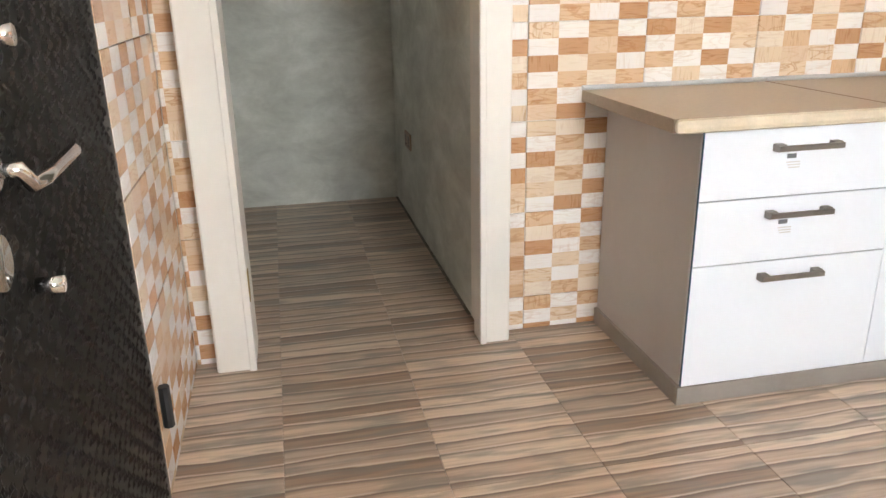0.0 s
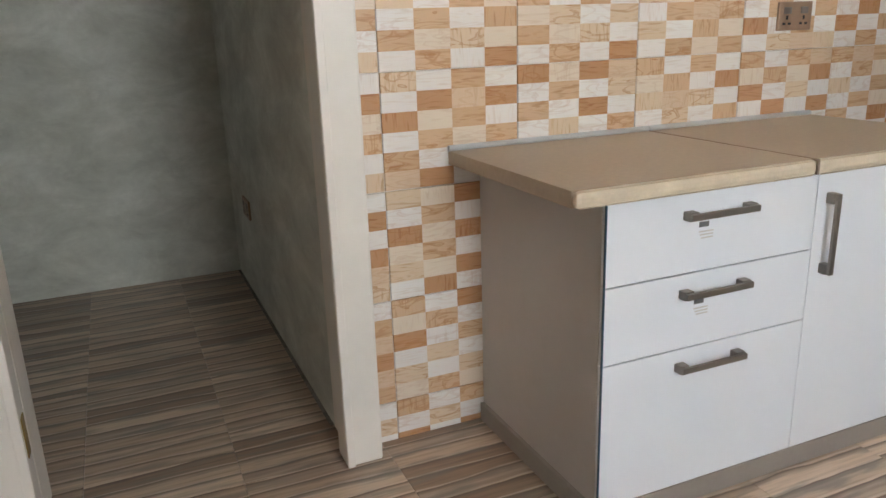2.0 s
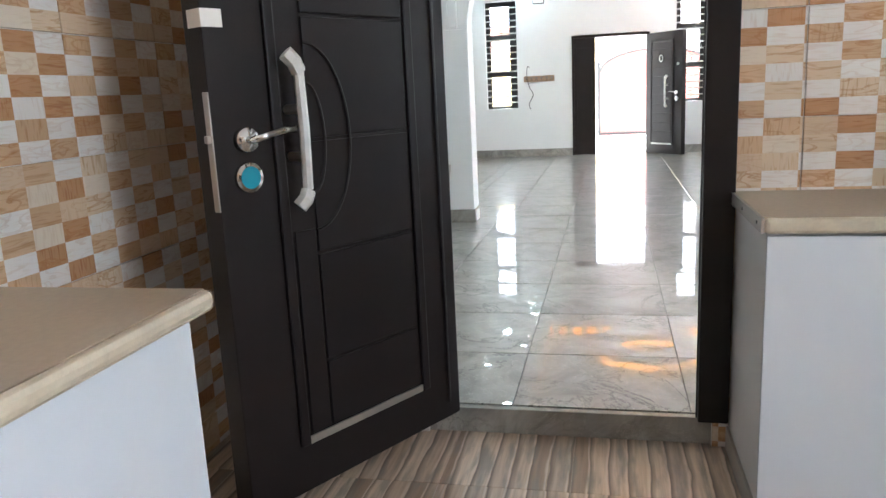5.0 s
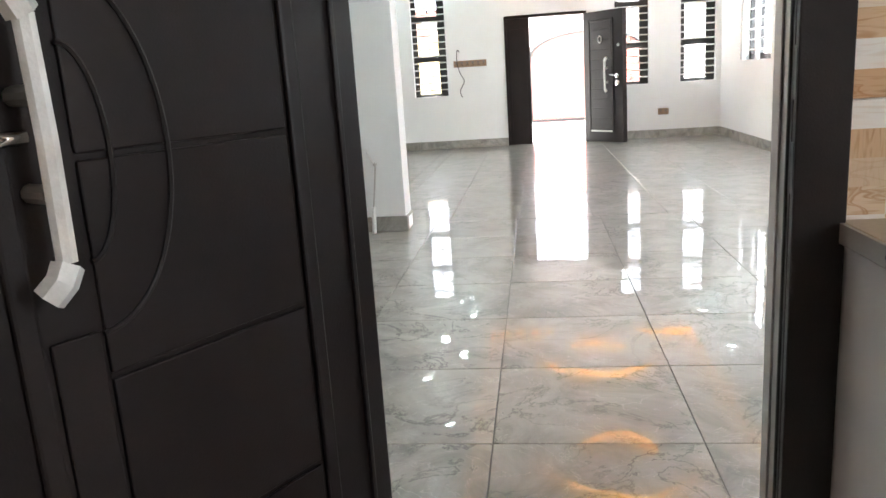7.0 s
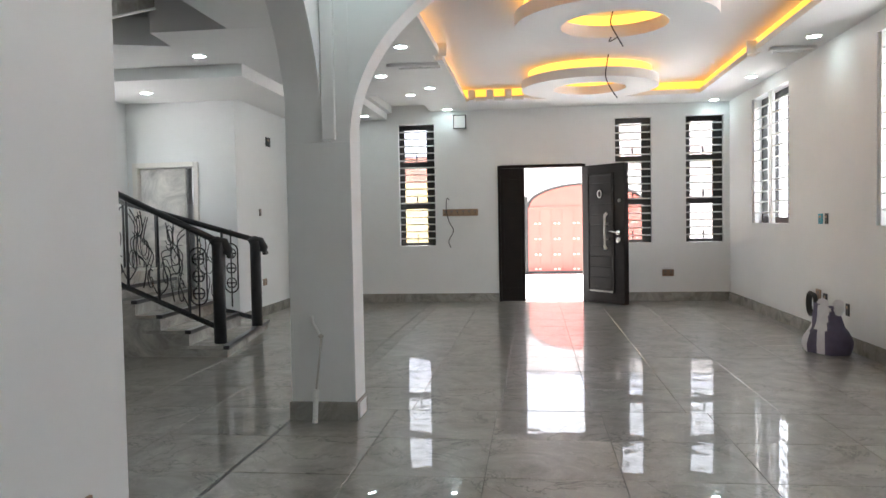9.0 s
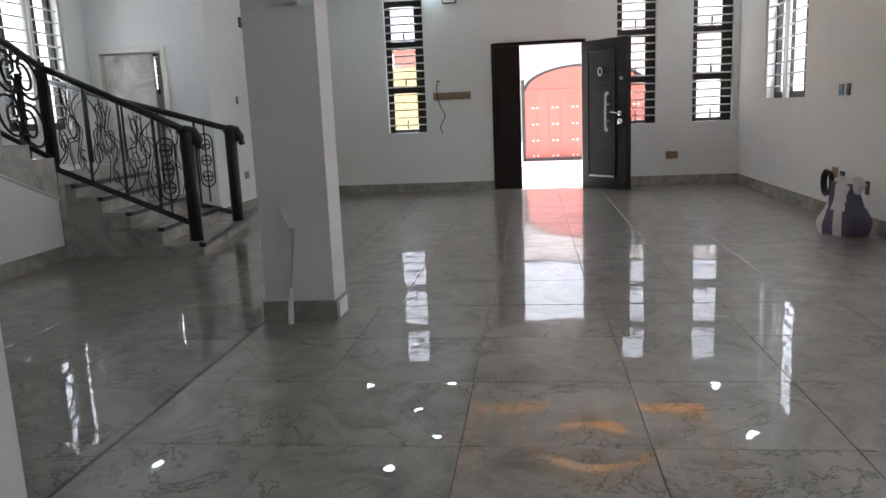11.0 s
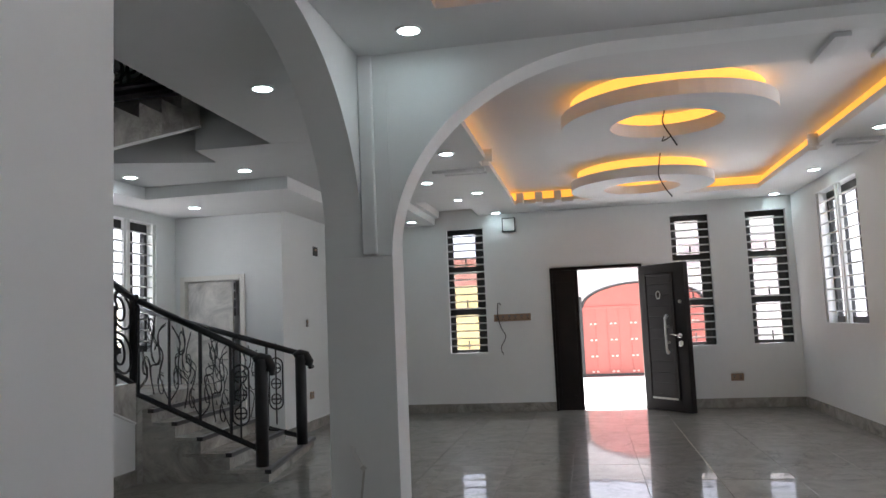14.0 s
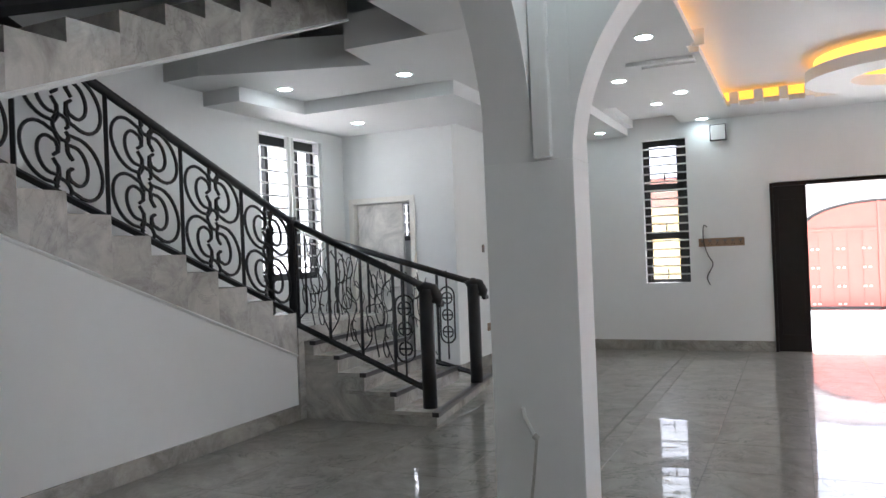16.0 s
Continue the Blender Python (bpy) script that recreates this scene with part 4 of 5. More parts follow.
def barred_window(name, m, w, h, label, stile=0.15):
    """A wide window with two dark sliding sashes behind a white steel grille."""
    wd = structure(thing(name, m, label, "window"))
    f = 0.05
    for x0, x1 in ((0, f), (w - f, w), (w * 0.24, w * 0.24 + stile), (w * 0.70, w * 0.70 + stile)):
        part("frame_post", box(x0, x1, 0.12, 0.18, 0, h, 0.003), BLACKPL, wd)
    part("frame_top", box(f, w - f, 0.12, 0.18, h - 0.10, h, 0.003), BLACKPL, wd)
    part("frame_bottom", box(f, w - f, 0.12, 0.18, 0, 0.07, 0.003), BLACKPL, wd)
    pn = part("pane", box(f, w - f, 0.148, 0.153, 0.07, h - 0.1), GLASS, wd)
    pn.visible_shadow = False
    for x in (0.02, w * 0.47, w * 0.53, w - 0.02):
        part("grille_post", box(max(0.001, x - 0.024), min(w - 0.001, x + 0.024), 0.015, 0.05, 0, h, 0.003), BARS, wd)
    n = round(h / 0.125)
    for k in range(1, n):
        part("burglar_bar", tube([(0, 0.035, h * k / n), (w, 0.035, h * k / n)], 0.010, 6), BARS, wd)
    return wd


for name, (y0, y1), shows in (("window_1", W1, "neighbouring houses"), ("window_2", W2, "a bright yard"), ("window_3", W3, "a bright yard")):
    tall_window(name, pose(14.43, y1, EZ[0], 0, 0, -90), y1 - y0, EZ[1] - EZ[0], 3, [], "tall dark three-tier window with white bars towards " + shows)
# the last of these is an added, unseen window round the dining fill
for name, (x0, x1) in (("window_4", S1), ("window_5", S2), ("added_window_8", S_ADDED)):
    barred_window(name, pose(x1, -1.255, SZ[0], 0, 0, 180), x1 - x0, SZ[1] - SZ[0], "wide dark-framed window behind a white steel grille")
barred_window("window_6", pose(HWX[0], NY, HWZ[0]), HWX[1] - HWX[0], HWZ[1] - HWZ[0], "stair hall window behind a white steel grille", 0.05)
barred_window("window_7", pose(13.6, 6.55, 1.60, 0, 0, -90), 0.45, 0.60, "small barred window in the back room", 0.03)

# ---- kitchen units ----


def bar_handle(owner, x0, x1, y, z, vertical=False):
    """A flat nickel bar on two square feet, standing off the face at y."""
    hb = part("handle", box(x0, x1, y - 0.034, y - 0.025, z - 0.008, z + 0.008, 0.0015) if not vertical else box(z - 0.008, z + 0.008, y - 0.034, y - 0.025, x0, x1, 0.0015), HANDLE, owner, "brushed nickel bar handle")
    for e in (x0, x1 - 0.028):
        part("foot", box(e, e + 0.028, y - 0.025, y, z - 0.011, z + 0.011, 0.002) if not vertical else box(z - 0.011, z + 0.011, y - 0.025, y, e, e + 0.028, 0.002), HANDLE, hb)
    return hb


unit = thing("drawer_cabinet", pose(0, 0, 0), "white three-drawer kitchen cabinet with pale grey side", "cabinet", "kitchen cabinets")
part("side_panel", box(1.235, 1.2505, 2.1915, 2.815, 0.062, 0.858, 0.001), GREYL, unit, "pale grey laminate side")
# body coloured black to put the shade into the gaps between fronts
part("body", box(1.2515, 1.884, 2.195, 2.815, 0.062, 0.858), BLACKPL, unit)
part("film_edge", box(1.2332, 1.2349, 2.1705, 2.178, 0.064, 0.856), BLUEEDGE, unit, "blue protective film edge")
for z0, z1, hz in ((0.6575, 0.857, 0.803), (0.4595, 0.6535, 0.606), (0.064, 0.4555, 0.411)):
    dr = part("drawer_front", box(1.235, 1.8845, 2.170, 2.190, z0, z1, 0.0012), WHITEL, unit)
    bar_handle(dr, 1.450, 1.660, 2.170, hz)
    if hz > 0.5:
        part("label_bar", box(1.50, 1.53, 2.1685, 2.1695, hz - 0.035, hz - 0.022), INK, dr, "small printed sticker bars")
        for q in range(3):
            part("label_line", box(1.50 + 0.004 * q, 1.545, 2.1685, 2.1695, hz - 0.048 - 0.008 * q, hz - 0.045 - 0.008 * q), GREYL, dr)
unit2 = thing("door_cabinet", pose(0, 0, 0), "white one-door kitchen cabinet with nickel handle", "cabinet", "kitchen cabinets")
# black body again, for the shade in the gap round the door
part("body", box(1.887, 2.50, 2.195, 2.815, 0.062, 0.858), BLACKPL, unit2)
part("side_panel", box(2.5005, 2.518, 2.19, 2.815, 0.062, 0.858, 0.001), WHITEL, unit2)
dd = part("door", box(1.8865, 2.516, 2.170, 2.190, 0.064, 0.857, 0.0012), WHITEL, unit2)
bar_handle(dd, 0.585, 0.805, 2.170, 1.930, True)
pl = thing("plinth", pose(0, 0, 0), "brushed grey plinth under the kitchen cabinets", "plinth")
part("front_board", box(1.2225, 2.50, 2.168, 2.182, 0.0, 0.0615, 0.002), PLINTH, pl)
part("side_board", box(1.2225, 1.238, 2.183, 2.815, 0.0, 0.0615, 0.002), PLINTH, pl)
for n, (x0, x1) in enumerate(((1.135, 1.851), (1.855, 2.578))):
    wt_ = thing("worktop", pose(0, 0, 0), "beige speckled laminate worktop with cream rounded edge", "worktop", "worktops")
    part("board", box(x0, x1, 2.166, 2.818, 0.860, 0.900, 0.002), WORKTOP, wt_)
    part("front_edge", box(x0, x1, 2.146, 2.1655, 0.860, 0.8995, 0.014), WORKEDGE, wt_, "cream rounded front edge")
    part("wall_strip", tube([(x0, 2.815, 0.906), (x1, 2.815, 0.906)], 0.010, 8), ALU, wt_, "grey plastic upstand strip")
part("seam", box(1.850, 1.857, 2.1475, 2.81, 0.8625, 0.9008), DARKGROUT, wt_)

side = thing("side_cabinet", pose(0, 0, 0), "white kitchen cabinets standing beside the doorway", "cabinet", "kitchen cabinets")
part("end_panel", box(3.332, 3.832, 0.955, 0.975, 0.0, 0.858, 0.001), GREYL, side, "pale grey end panel")
part("end_plinth", box(3.332, 3.832, 0.9755, 0.985, 0.0, 0.08, 0.002), PLINTH, side)
part("body", box(3.342, 3.832, -1.5, 0.954, 0.08, 0.858), GREYL, side)
for k in range(4):
    part("door", box(3.32, 3.3405, 0.957 - 0.6 * k - 0.002 - 0.594, 0.974 - 0.6 * k if k == 0 else 0.957 - 0.6 * k - 0.002, 0.09, 0.852, 0.0015), WHITEL, side)
part("plinth_board", box(3.345, 3.36, -1.5, 0.954, 0.0, 0.079), PLINTH, side)
wt2 = thing("worktop", pose(0, 0, 0), "beige speckled laminate worktop with cream rounded edge", "worktop", "worktops")
part("board", box(3.33, 3.833, -1.5, 0.983, 0.860, 0.902, 0.002), WORKTOP, wt2)
part("front_edge", box(3.306, 3.3295, -1.5, 0.983, 0.860, 0.9015, 0.011), WORKEDGE, wt2, "cream rounded front edge")
part("end_cap", box(3.315, 3.832, 0.9835, 0.992, 0.861, 0.901, 0.001), PLINTH, wt2, "grey metal end strip")
for x in (3.37, 3.6):
    part("screw", disc((x, 0.993, 0.882), 0.005, 0.003, 8, "y"), INK, wt2)


def plate(name, m, w, h, label, mat=BROWNPL, gangs=2, category="socket"):
    """A wall plate: x across, z up, y out of the wall."""
    p = thing(name, m, label, category, "wall plates")
    part("plate", box(-w / 2, w / 2, 0, 0.010, -h / 2, h / 2, 0.003), mat, p)
    for g in range(gangs):
        cx = -w / 2 + w * (g + 0.5) / gangs
        part("rocker", box(cx - w / gangs * 0.22, cx + w / gangs * 0.22, 0.010, 0.014, h * 0.08, h * 0.32, 0.002), BROWNPL if mat is not BROWNPL else HANDLE, p)
        part("pin_hole", box(cx - 0.004, cx + 0.004, 0.0101, 0.0112, -h * 0.12, h * 0.02), BLACKPL, p)
        for sx in (-1, 1):
            part("pin_hole", box(cx + sx * w / gangs * 0.16 - 0.006, cx + sx * w / gangs * 0.16 + 0.006, 0.0101, 0.0112, -h * 0.30, -h * 0.22), BLACKPL, p)
    return p


SN, SS, SW, SE = 180, 0, 90, -90
plate("wall_socket", pose(2.455, 2.818, 1.245, 0, 0, SN), 0.155, 0.095, "bronze double wall socket on the kitchen tiles")
plate("wall_socket", pose(0.774, 4.37, 0.455, 0, 0, SW), 0.17, 0.09, "bronze wall socket on the rough store wall")
plate("wall_socket", pose(5.055, 2.568, 0.618, 0, 0, SN), 0.15, 0.085, "bronze double wall socket on the white wall")
plate("wall_socket", pose(14.429, -0.405, 0.50, 0, 0, SW), 0.16, 0.095, "bronze double wall socket above the skirting")
plate("wall_socket", pose(12.91, 4.999, 0.54, 0, 0, SN), 0.13, 0.09, "bronze wall socket on the hall wall")
plate("wall_switch", pose(12.80, 4.999, 1.45, 0, 0, SN), 0.06, 0.09, "small grey wall switch", HANDLE, 1, "switch")
plate("wall_box", pose(13.15, 4.999, 2.39, 0, 0, SN), 0.16, 0.12, "open black wiring box high on the wall", BLACKPL, 1, "wiring box")
plate("wall_switch", pose(11.05, -1.254, 1.254, 0, 0, SS), 0.10, 0.10, "grey and green switch with protective film", TEAL, 1, "switch")
plate("wall_box", pose(10.90, -1.254, 1.254, 0, 0, SS), 0.07, 0.10, "open black back box for a switch", BLACKPL, 1, "wiring box")
plate("wall_socket", pose(11.10, -1.254, 0.52, 0, 0, SS), 0.12, 0.10, "bronze wall socket with hanging cable", BROWNPL, 1)
plate("wall_box", pose(10.93, -1.254, 0.49, 0, 0, SS), 0.09, 0.11, "open black back box", BLACKPL, 1, "wiring box")
plate("wall_box", pose(10.42, -1.254, 0.45, 0, 0, SS), 0.07, 0.11, "open black back box", BLACKPL, 1, "wiring box")
plate("socket_strip", pose(14.429, 2.555, 1.415, 0, 0, SW), 0.52, 0.10, "long bronze plate with a row of sockets", BROWNPL, 6)
db = thing("distribution_board", pose(14.43, 2.54, 2.735), "white fuse box cover with dark rim under the ceiling", "fuse box")
part("box", box(-0.05, -0.001, -0.095, 0.095, -0.10, 0.10, 0.006), BLACKPL, db)
part("cover", box(-0.056, -0.0505, -0.082, 0.082, -0.088, 0.088, 0.003), WHITEPL, db)
cb = thing("loose_cable", pose(14.41, 2.74, 1.4), "thin black cable hanging from the wall plate", "cable")
part("cable", tube(smooth_line([(0, -0.03, 0.20), (0, 0.01, 0.22), (0, 0.02, 0.05), (0, -0.02, -0.12), (0, -0.08, -0.25), (0, -0.01, -0.40), (0, -0.04, -0.50)]), 0.006, 5), BLACKPL, cb)

# ---- ceiling rings, coves and lamps ----


def annulus(r0, r1, z0, z1, n=56):
    bm = bmesh.new()
    rows = []
    for r, z in ((r0, z0), (r1, z0), (r1, z1), (r0, z1)):
        rows.append([bm.verts.new((r * math.cos(2 * math.pi * i / n), r * math.sin(2 * math.pi * i / n), z)) for i in range(n)])
    for k in range(4):
        for i in range(n):
            bm.faces.new((rows[k][i], rows[k][(i + 1) % n], rows[(k + 1) % 4][(i + 1) % n], rows[(k + 1) % 4][i]))
    return bm


RINGS = ((9.72, 0.82), (12.72, 0.80))
for x, y in RINGS:
    rg = thing("ceiling_ring", pose(x, y, 0), "white plaster ceiling ring with hidden warm light", "ceiling ring", "ceiling rings")
    part("ring", annulus(0.43, 0.81, 2.86, 2.965), CEILING, rg)
    # full-height glowing bands replace the hidden strips and the faces they light
    part("outer_glow_band", annulus(0.715, 0.73, 2.966, T - 0.001), RINGGLOW, rg, "glowing warm band in place of the strip-lit recess")
    part("inner_glow_band", annulus(0.50, 0.515, 2.966, T - 0.001), RINGGLOW, rg, "glowing warm band in place of the strip-lit recess")
    part("core_band", annulus(0.60, 0.63, 2.966, T), CEILING, rg)
    if x > 11:
        continue
    wr = thing("ceiling_wire", pose(x, y, T), "bare twisted lamp wire hanging from the ring", "wire", "ceiling wires")
    part("wire", tube(smooth_line([(0, 0, 0), (0.02, 0.01, -0.10), (-0.02, 0.03, -0.2), (0.03, -0.03, -0.3), (0.10, -0.08, -0.36)]), 0.006, 5), BLACKPL, wr)
    part("wire_end", tube(smooth_line([(0.03, -0.03, -0.3), (0.0, 0.04, -0.34), (-0.03, 0.03, -0.31)]), 0.005, 5), BLACKPL, wr)
hw = thing("ceiling_wire", pose(11.82, 0.66, T), "long bare lamp wire hanging from the tray ceiling", "wire", "ceiling wires")
part("wire", tube(smooth_line([(0, 0, 0), (0.01, 0.02, -0.12), (0.0, 0.03, -0.24), (0.01, -0.02, -0.36), (0.0, -0.09, -0.47)]), 0.007, 5), BLACKPL, hw)
cove = thing("cove_light", pose(0, 0, 0), "glowing warm boards in place of the strip-lit recess above the ceiling border", "strip light", "cove lights")
G = 0.07
for x0, x1, y0, y1 in ((TX0 - G, TX1 + G, TY1 + G, TY1 + G + 0.012), (TX0 - G, TX1 + G, TY0 - G - 0.012, TY0 - G), (TX1 + G, TX1 + G + 0.012, TY0 - G, TY1 + G), (TX0 - G - 0.012, TX0 - G, TY0 - G, TY1 + G)):
    # the whole back of the recess glows, as if lit by a strip
    part("strip", box(x0, x1, y0, y1, C + 0.061, T - 0.001), COVE, cove)
cove2 = thing("cove_light", pose(0, 0, 0), "glowing warm boards in place of the strip-lit recess above the dining border", "strip light", "cove lights")
for x0, x1, y0, y1 in ((4.2, DX1 + G, DY1 + G, DY1 + G + 0.012), (4.2, DX1 + G, DY0 - G - 0.012, DY0 - G), (DX1 + G, DX1 + G + 0.012, DY0 - G, DY1 + G)):
    part("strip", box(x0, x1, y0, y1, D + 0.061, D + 0.149), COVE, cove2)
for k in range(4):
    structure(mesh_ob("trim", box(TX1 - 0.16, TX1, 2.245 - 0.245 * k, 2.335 - 0.245 * k, C - 0.004, C + 0.13, 0.004), CEILING), "white square ceiling tooth", "trim")
for x, y in ((10.83, TY1 - 0.03), (11.31, TY0 + 0.03)):
    structure(mesh_ob("trim", box(x - 0.18, x - 0.14, y - 0.04, y + 0.05, C - 0.02, C + 0.10, 0.003), CEILING), "white stepped ceiling block", "trim")
for x0, x1, y0, y1 in ((11.0, 11.08, 2.42, 2.95), (11.16, 11.2, 2.42, 2.85), (11.0, 11.08, -1.2, -0.78), (11.16, 11.2, -1.2, -0.85), (8.1, 8.56, 0.0, 0.09), (8.1, 8.56, -0.34, -0.25)):
    structure(mesh_ob("trim", box(x0, x1, y0, y1, C - 0.03, C - 0.001, 0.003), CEILING), "raised white ceiling batten", "trim")
structure(mesh_ob("trim", box(10.58, 10.66, 0.95, 1.37, T - 0.10, T - 0.001, 0.004), CEILING), "white plaster ceiling batten", "trim")


def downlight(x, y, z):
    d = thing("downlight", pose(x, y, z), "round white recessed ceiling downlight, switched on", "downlight", "downlights")
    part("rim", annulus(0.058, 0.075, -0.008, -0.0005, 24), WHITEPL, d)
    part("lens", disc((0, 0, -0.004), 0.057, 0.006, 24), LED, d, "glowing diffuser")
    return d


for x, y in ((10.27, 2.67), (12.45, 2.705), (14.25, 2.70), (14.22, -1.0), (12.54, -1.03), (10.6, -1.03), (8.3, 2.67), (11.6, 3.13), (8.04, 3.416), (10.264, 4.6)):
    downlight(x, y, C)
downlight(10.15, 5.72, C)
downlight(13.47, 3.1, C + 0.10)
downlight(11.35, 5.72, 2.775)
downlight(13.9, 3.85, 2.80)
for x, y in ((7.55, 2.36), (7.55, -0.9), (5.8, 2.36), (5.8, -0.9), (4.5, 2.36)):
    downlight(x, y, D)

# ---- loose things ----
rod = thing("leaning_rod", pose(7.84, 2.80, L), "thin metal rod with white pipe foot leaning on the pillar", "rod")
part("foot", tube([(-0.035, 0.015, 0), (-0.02, 0.008, 0.20)], 0.017, 10), WHITEPL, rod, "white plastic pipe")
part("rod", tube([(-0.02, 0.008, 0.19), (0.012, -0.025, 0.52)], 0.0065, 8), STEEL, rod)
part("joint", tube([(0.010, -0.03, 0.51), (0.012, -0.012, 0.525)], 0.014, 8), STEEL, rod)
part("bracket", tube([(0.012, -0.012, 0.525), (0.014, 0.03, 0.60), (0.015, 0.035, 0.64)], 0.010, 6), WHITEPL, rod)


def striped_bag(m, w, d, h, label):
    """A stuffed woven bag that slumps to one side, in white and dark panels, with two knotted tops."""
    bag = thing("striped_bag", m, label, "bag")
    n, rows = 40, 16
    panels = {"white_panel": bmesh.new(), "dark_panel": bmesh.new()}

    def at(i, j):
        t, a = j / rows, 2 * math.pi * i / n
        swell = (0.96 + 0.08 * math.sin(math.pi * min(1, t * 1.6))) * (1 - 0.72 * max(0, t - 0.22))
        c, s_ = math.cos(a), math.sin(a)
        q = noise.noise(Vector((c * 1.7, s_ * 1.7, t * 2.6))) + 0.4 * noise.noise(Vector((c * 5, s_ * 5, t * 8)))
        f = swell * (1 + 0.13 * q)
        x = w / 2 * math.copysign(abs(c) ** 0.7, c) * f - 0.03 * t * t
        return Vector((x, d / 2 * math.copysign(abs(s_) ** 0.7, s_) * f, h * t * (1 + 0.08 * q)))

    for j in range(rows):
        for i in range(n):
            mid = ((at(i, j) + at(i + 1, j + 1)) / 2)
            u = (mid.x + 0.03 * (j / rows) ** 2) / w
            white = -0.60 < u < -0.22 or -0.06 < u < 0.20
            bm = panels["white_panel" if white else "dark_panel"]
            bm.faces.new([bm.verts.new(at(*p)) for p in ((i, j), (i + 1, j), (i + 1, j + 1), (i, j + 1))])
    dark = panels["dark_panel"]
    dark.faces.new([dark.verts.new(at(i, rows)) for i in range(n)])
    for name, bm in panels.items():
        bmesh.ops.remove_doubles(bm, verts=bm.verts[:], dist=1e-4)
        part(name, bm, BAGW if name == "white_panel" else BAGP, bag, "white woven plastic" if name == "white_panel" else "dark purple nylon", smooth=True)
    for x, y in ((-0.09, 0.0), (0.05, 0.03)):
        part("knotted_top", tube([(x, y, h * 0.76), (x + 0.015, y, h * 0.90), (x + 0.03, y + 0.01, h * 0.97), (x + 0.01, y + 0.02, h * 1.03), (x + 0.03, y, h * 1.06)], 0.046, 8), BAGW, bag, "knotted white plastic top")
    return bag


striped_bag(pose(10.27, -1.03, L, 0, 0, 205), 0.41, 0.26, 0.40, "white and dark purple striped bag slumped against the wall")
coil = thing("cable_coil", pose(11.10, -1.19, 0.43), "black coil of cable hanging below a socket", "cable")
for k in range(4):
    part("loop", tube([((0.085 + 0.006 * k) * math.cos(t), 0.012 * k - 0.02, (0.10 + 0.006 * k) * math.sin(t)) for t in [2 * math.pi * i / 20 for i in range(20)]], 0.008, 5, closed=True), BLACKPL, coil)

# skirtings
for n, bm in enumerate((box(14.416, 14.429, 2.002, 4.986, L, L + 0.125, 0.003), box(14.416, 14.429, -1.241, 0.735, L, L + 0.125, 0.003), box(4.1, 14.415, -1.254, -1.241, L, L + 0.125, 0.003), box(12.037, 14.415, 4.987, 4.999, L, L + 0.125, 0.003), box(12.037, 12.049, 5.0, HD[0] - 0.002, L, L + 0.125, 0.003), box(4.11, 5.319, 2.556, 2.568, L, L + 0.001 + 0.0, 0.0), box(5.307, 5.319, 2.57, 5.4, L, L + 0.125, 0.003), box(0.762, 0.7745, 3.0, 4.87, 0, 0.004, 0.0))):
    structure(mesh_ob("baseboard", bm, SKIRT), "grey marble skirting", "skirting")

# unseen slab added above the ceilings to block sun and sky
structure(mesh_ob("roof", box(-1.4, 15.1, -2.0, 7.3, 5.7, 5.85), CONCRETE), "unseen flat slab keeping sun and sky out of the house", "roof")

# ---- outside ----
structure(mesh_ob("ground", prism(rect(-300, 500, -400, 400), -0.6, -0.06), CONCRETE), "pale concrete yard and ground", "ground")
gate = thing("compound_gate", pose(22.0, 0, -0.06), "red oxide steel double gate with an arched top", "gate")
GC, GR, GS, GH = 0.22, 1.40, 1.64, 0.56
crown = [(GC + GR * math.cos(t), GS + GH * math.sin(t)) for t in [math.pi * i / 24 for i in range(25)]]
pts = [(GC + GR, 0)] + crown + [(GC - GR, 0)]
part("sheet", prism(pts, 0, 0.04, "x"), GATE, gate)
part("frame_post", box(-0.04, 0.06, GC + GR, GC + GR + 0.08, 0, 1.9, 0.005), BLACKPL, gate)
part("arch_rim", tube([(0.0, y, z) for y, z in crown], 0.035, 6), BLACKPL, gate)
part("mid_stile", box(-0.03, -0.001, GC - 0.03, GC + 0.03, 0, GS + GH - 0.02, 0.004), GATE, gate)
for y0, y1 in ((GC - GR + 0.02, GC - 0.031), (GC + 0.031, GC + GR - 0.02)):
    part("cross_rail", box(-0.03, -0.001, y0, y1, 1.60, 1.66, 0.004), GATE, gate)
    for k in range(1, 5):
        y = y0 + (y1 - y0) * k / 5
        part("seam_bar", box(-0.012, -0.001, y - 0.008, y + 0.008, 0.07, 1.60, 0.002), GATE, gate)
for k in range(6):
    y = GC - 1.16 + 0.465 * k
    for z in (0.12, 0.48, 0.86, 1.24):
        for dy in (-0.05, 0.05):
            part("stud", box(-0.022, -0.001, y + dy - 0.028, y + dy + 0.028, z - 0.02, z + 0.02, 0.007), STUDM, gate, "pale forged stud")
part("bottom_bar", box(-0.03, -0.001, GC - GR, GC + GR, 0.02, 0.07, 0.003), BLACKPL, gate)
part("wall_pier", box(-0.1, 0.2, 1.72, 2.1, 0, 2.5), YELLOW, gate)
fence = thing("compound_wall", pose(22.05, 0, -0.06), "yellow rendered compound wall", "wall")
part("wall_panel", box(0, 0.2, 2.1, 14, 0, 2.3), YELLOW, fence)
part("wall_panel", box(0, 0.2, -14, GC - GR - 0.03, 0, 1.6), PALE, fence, "pale rendered length of wall")


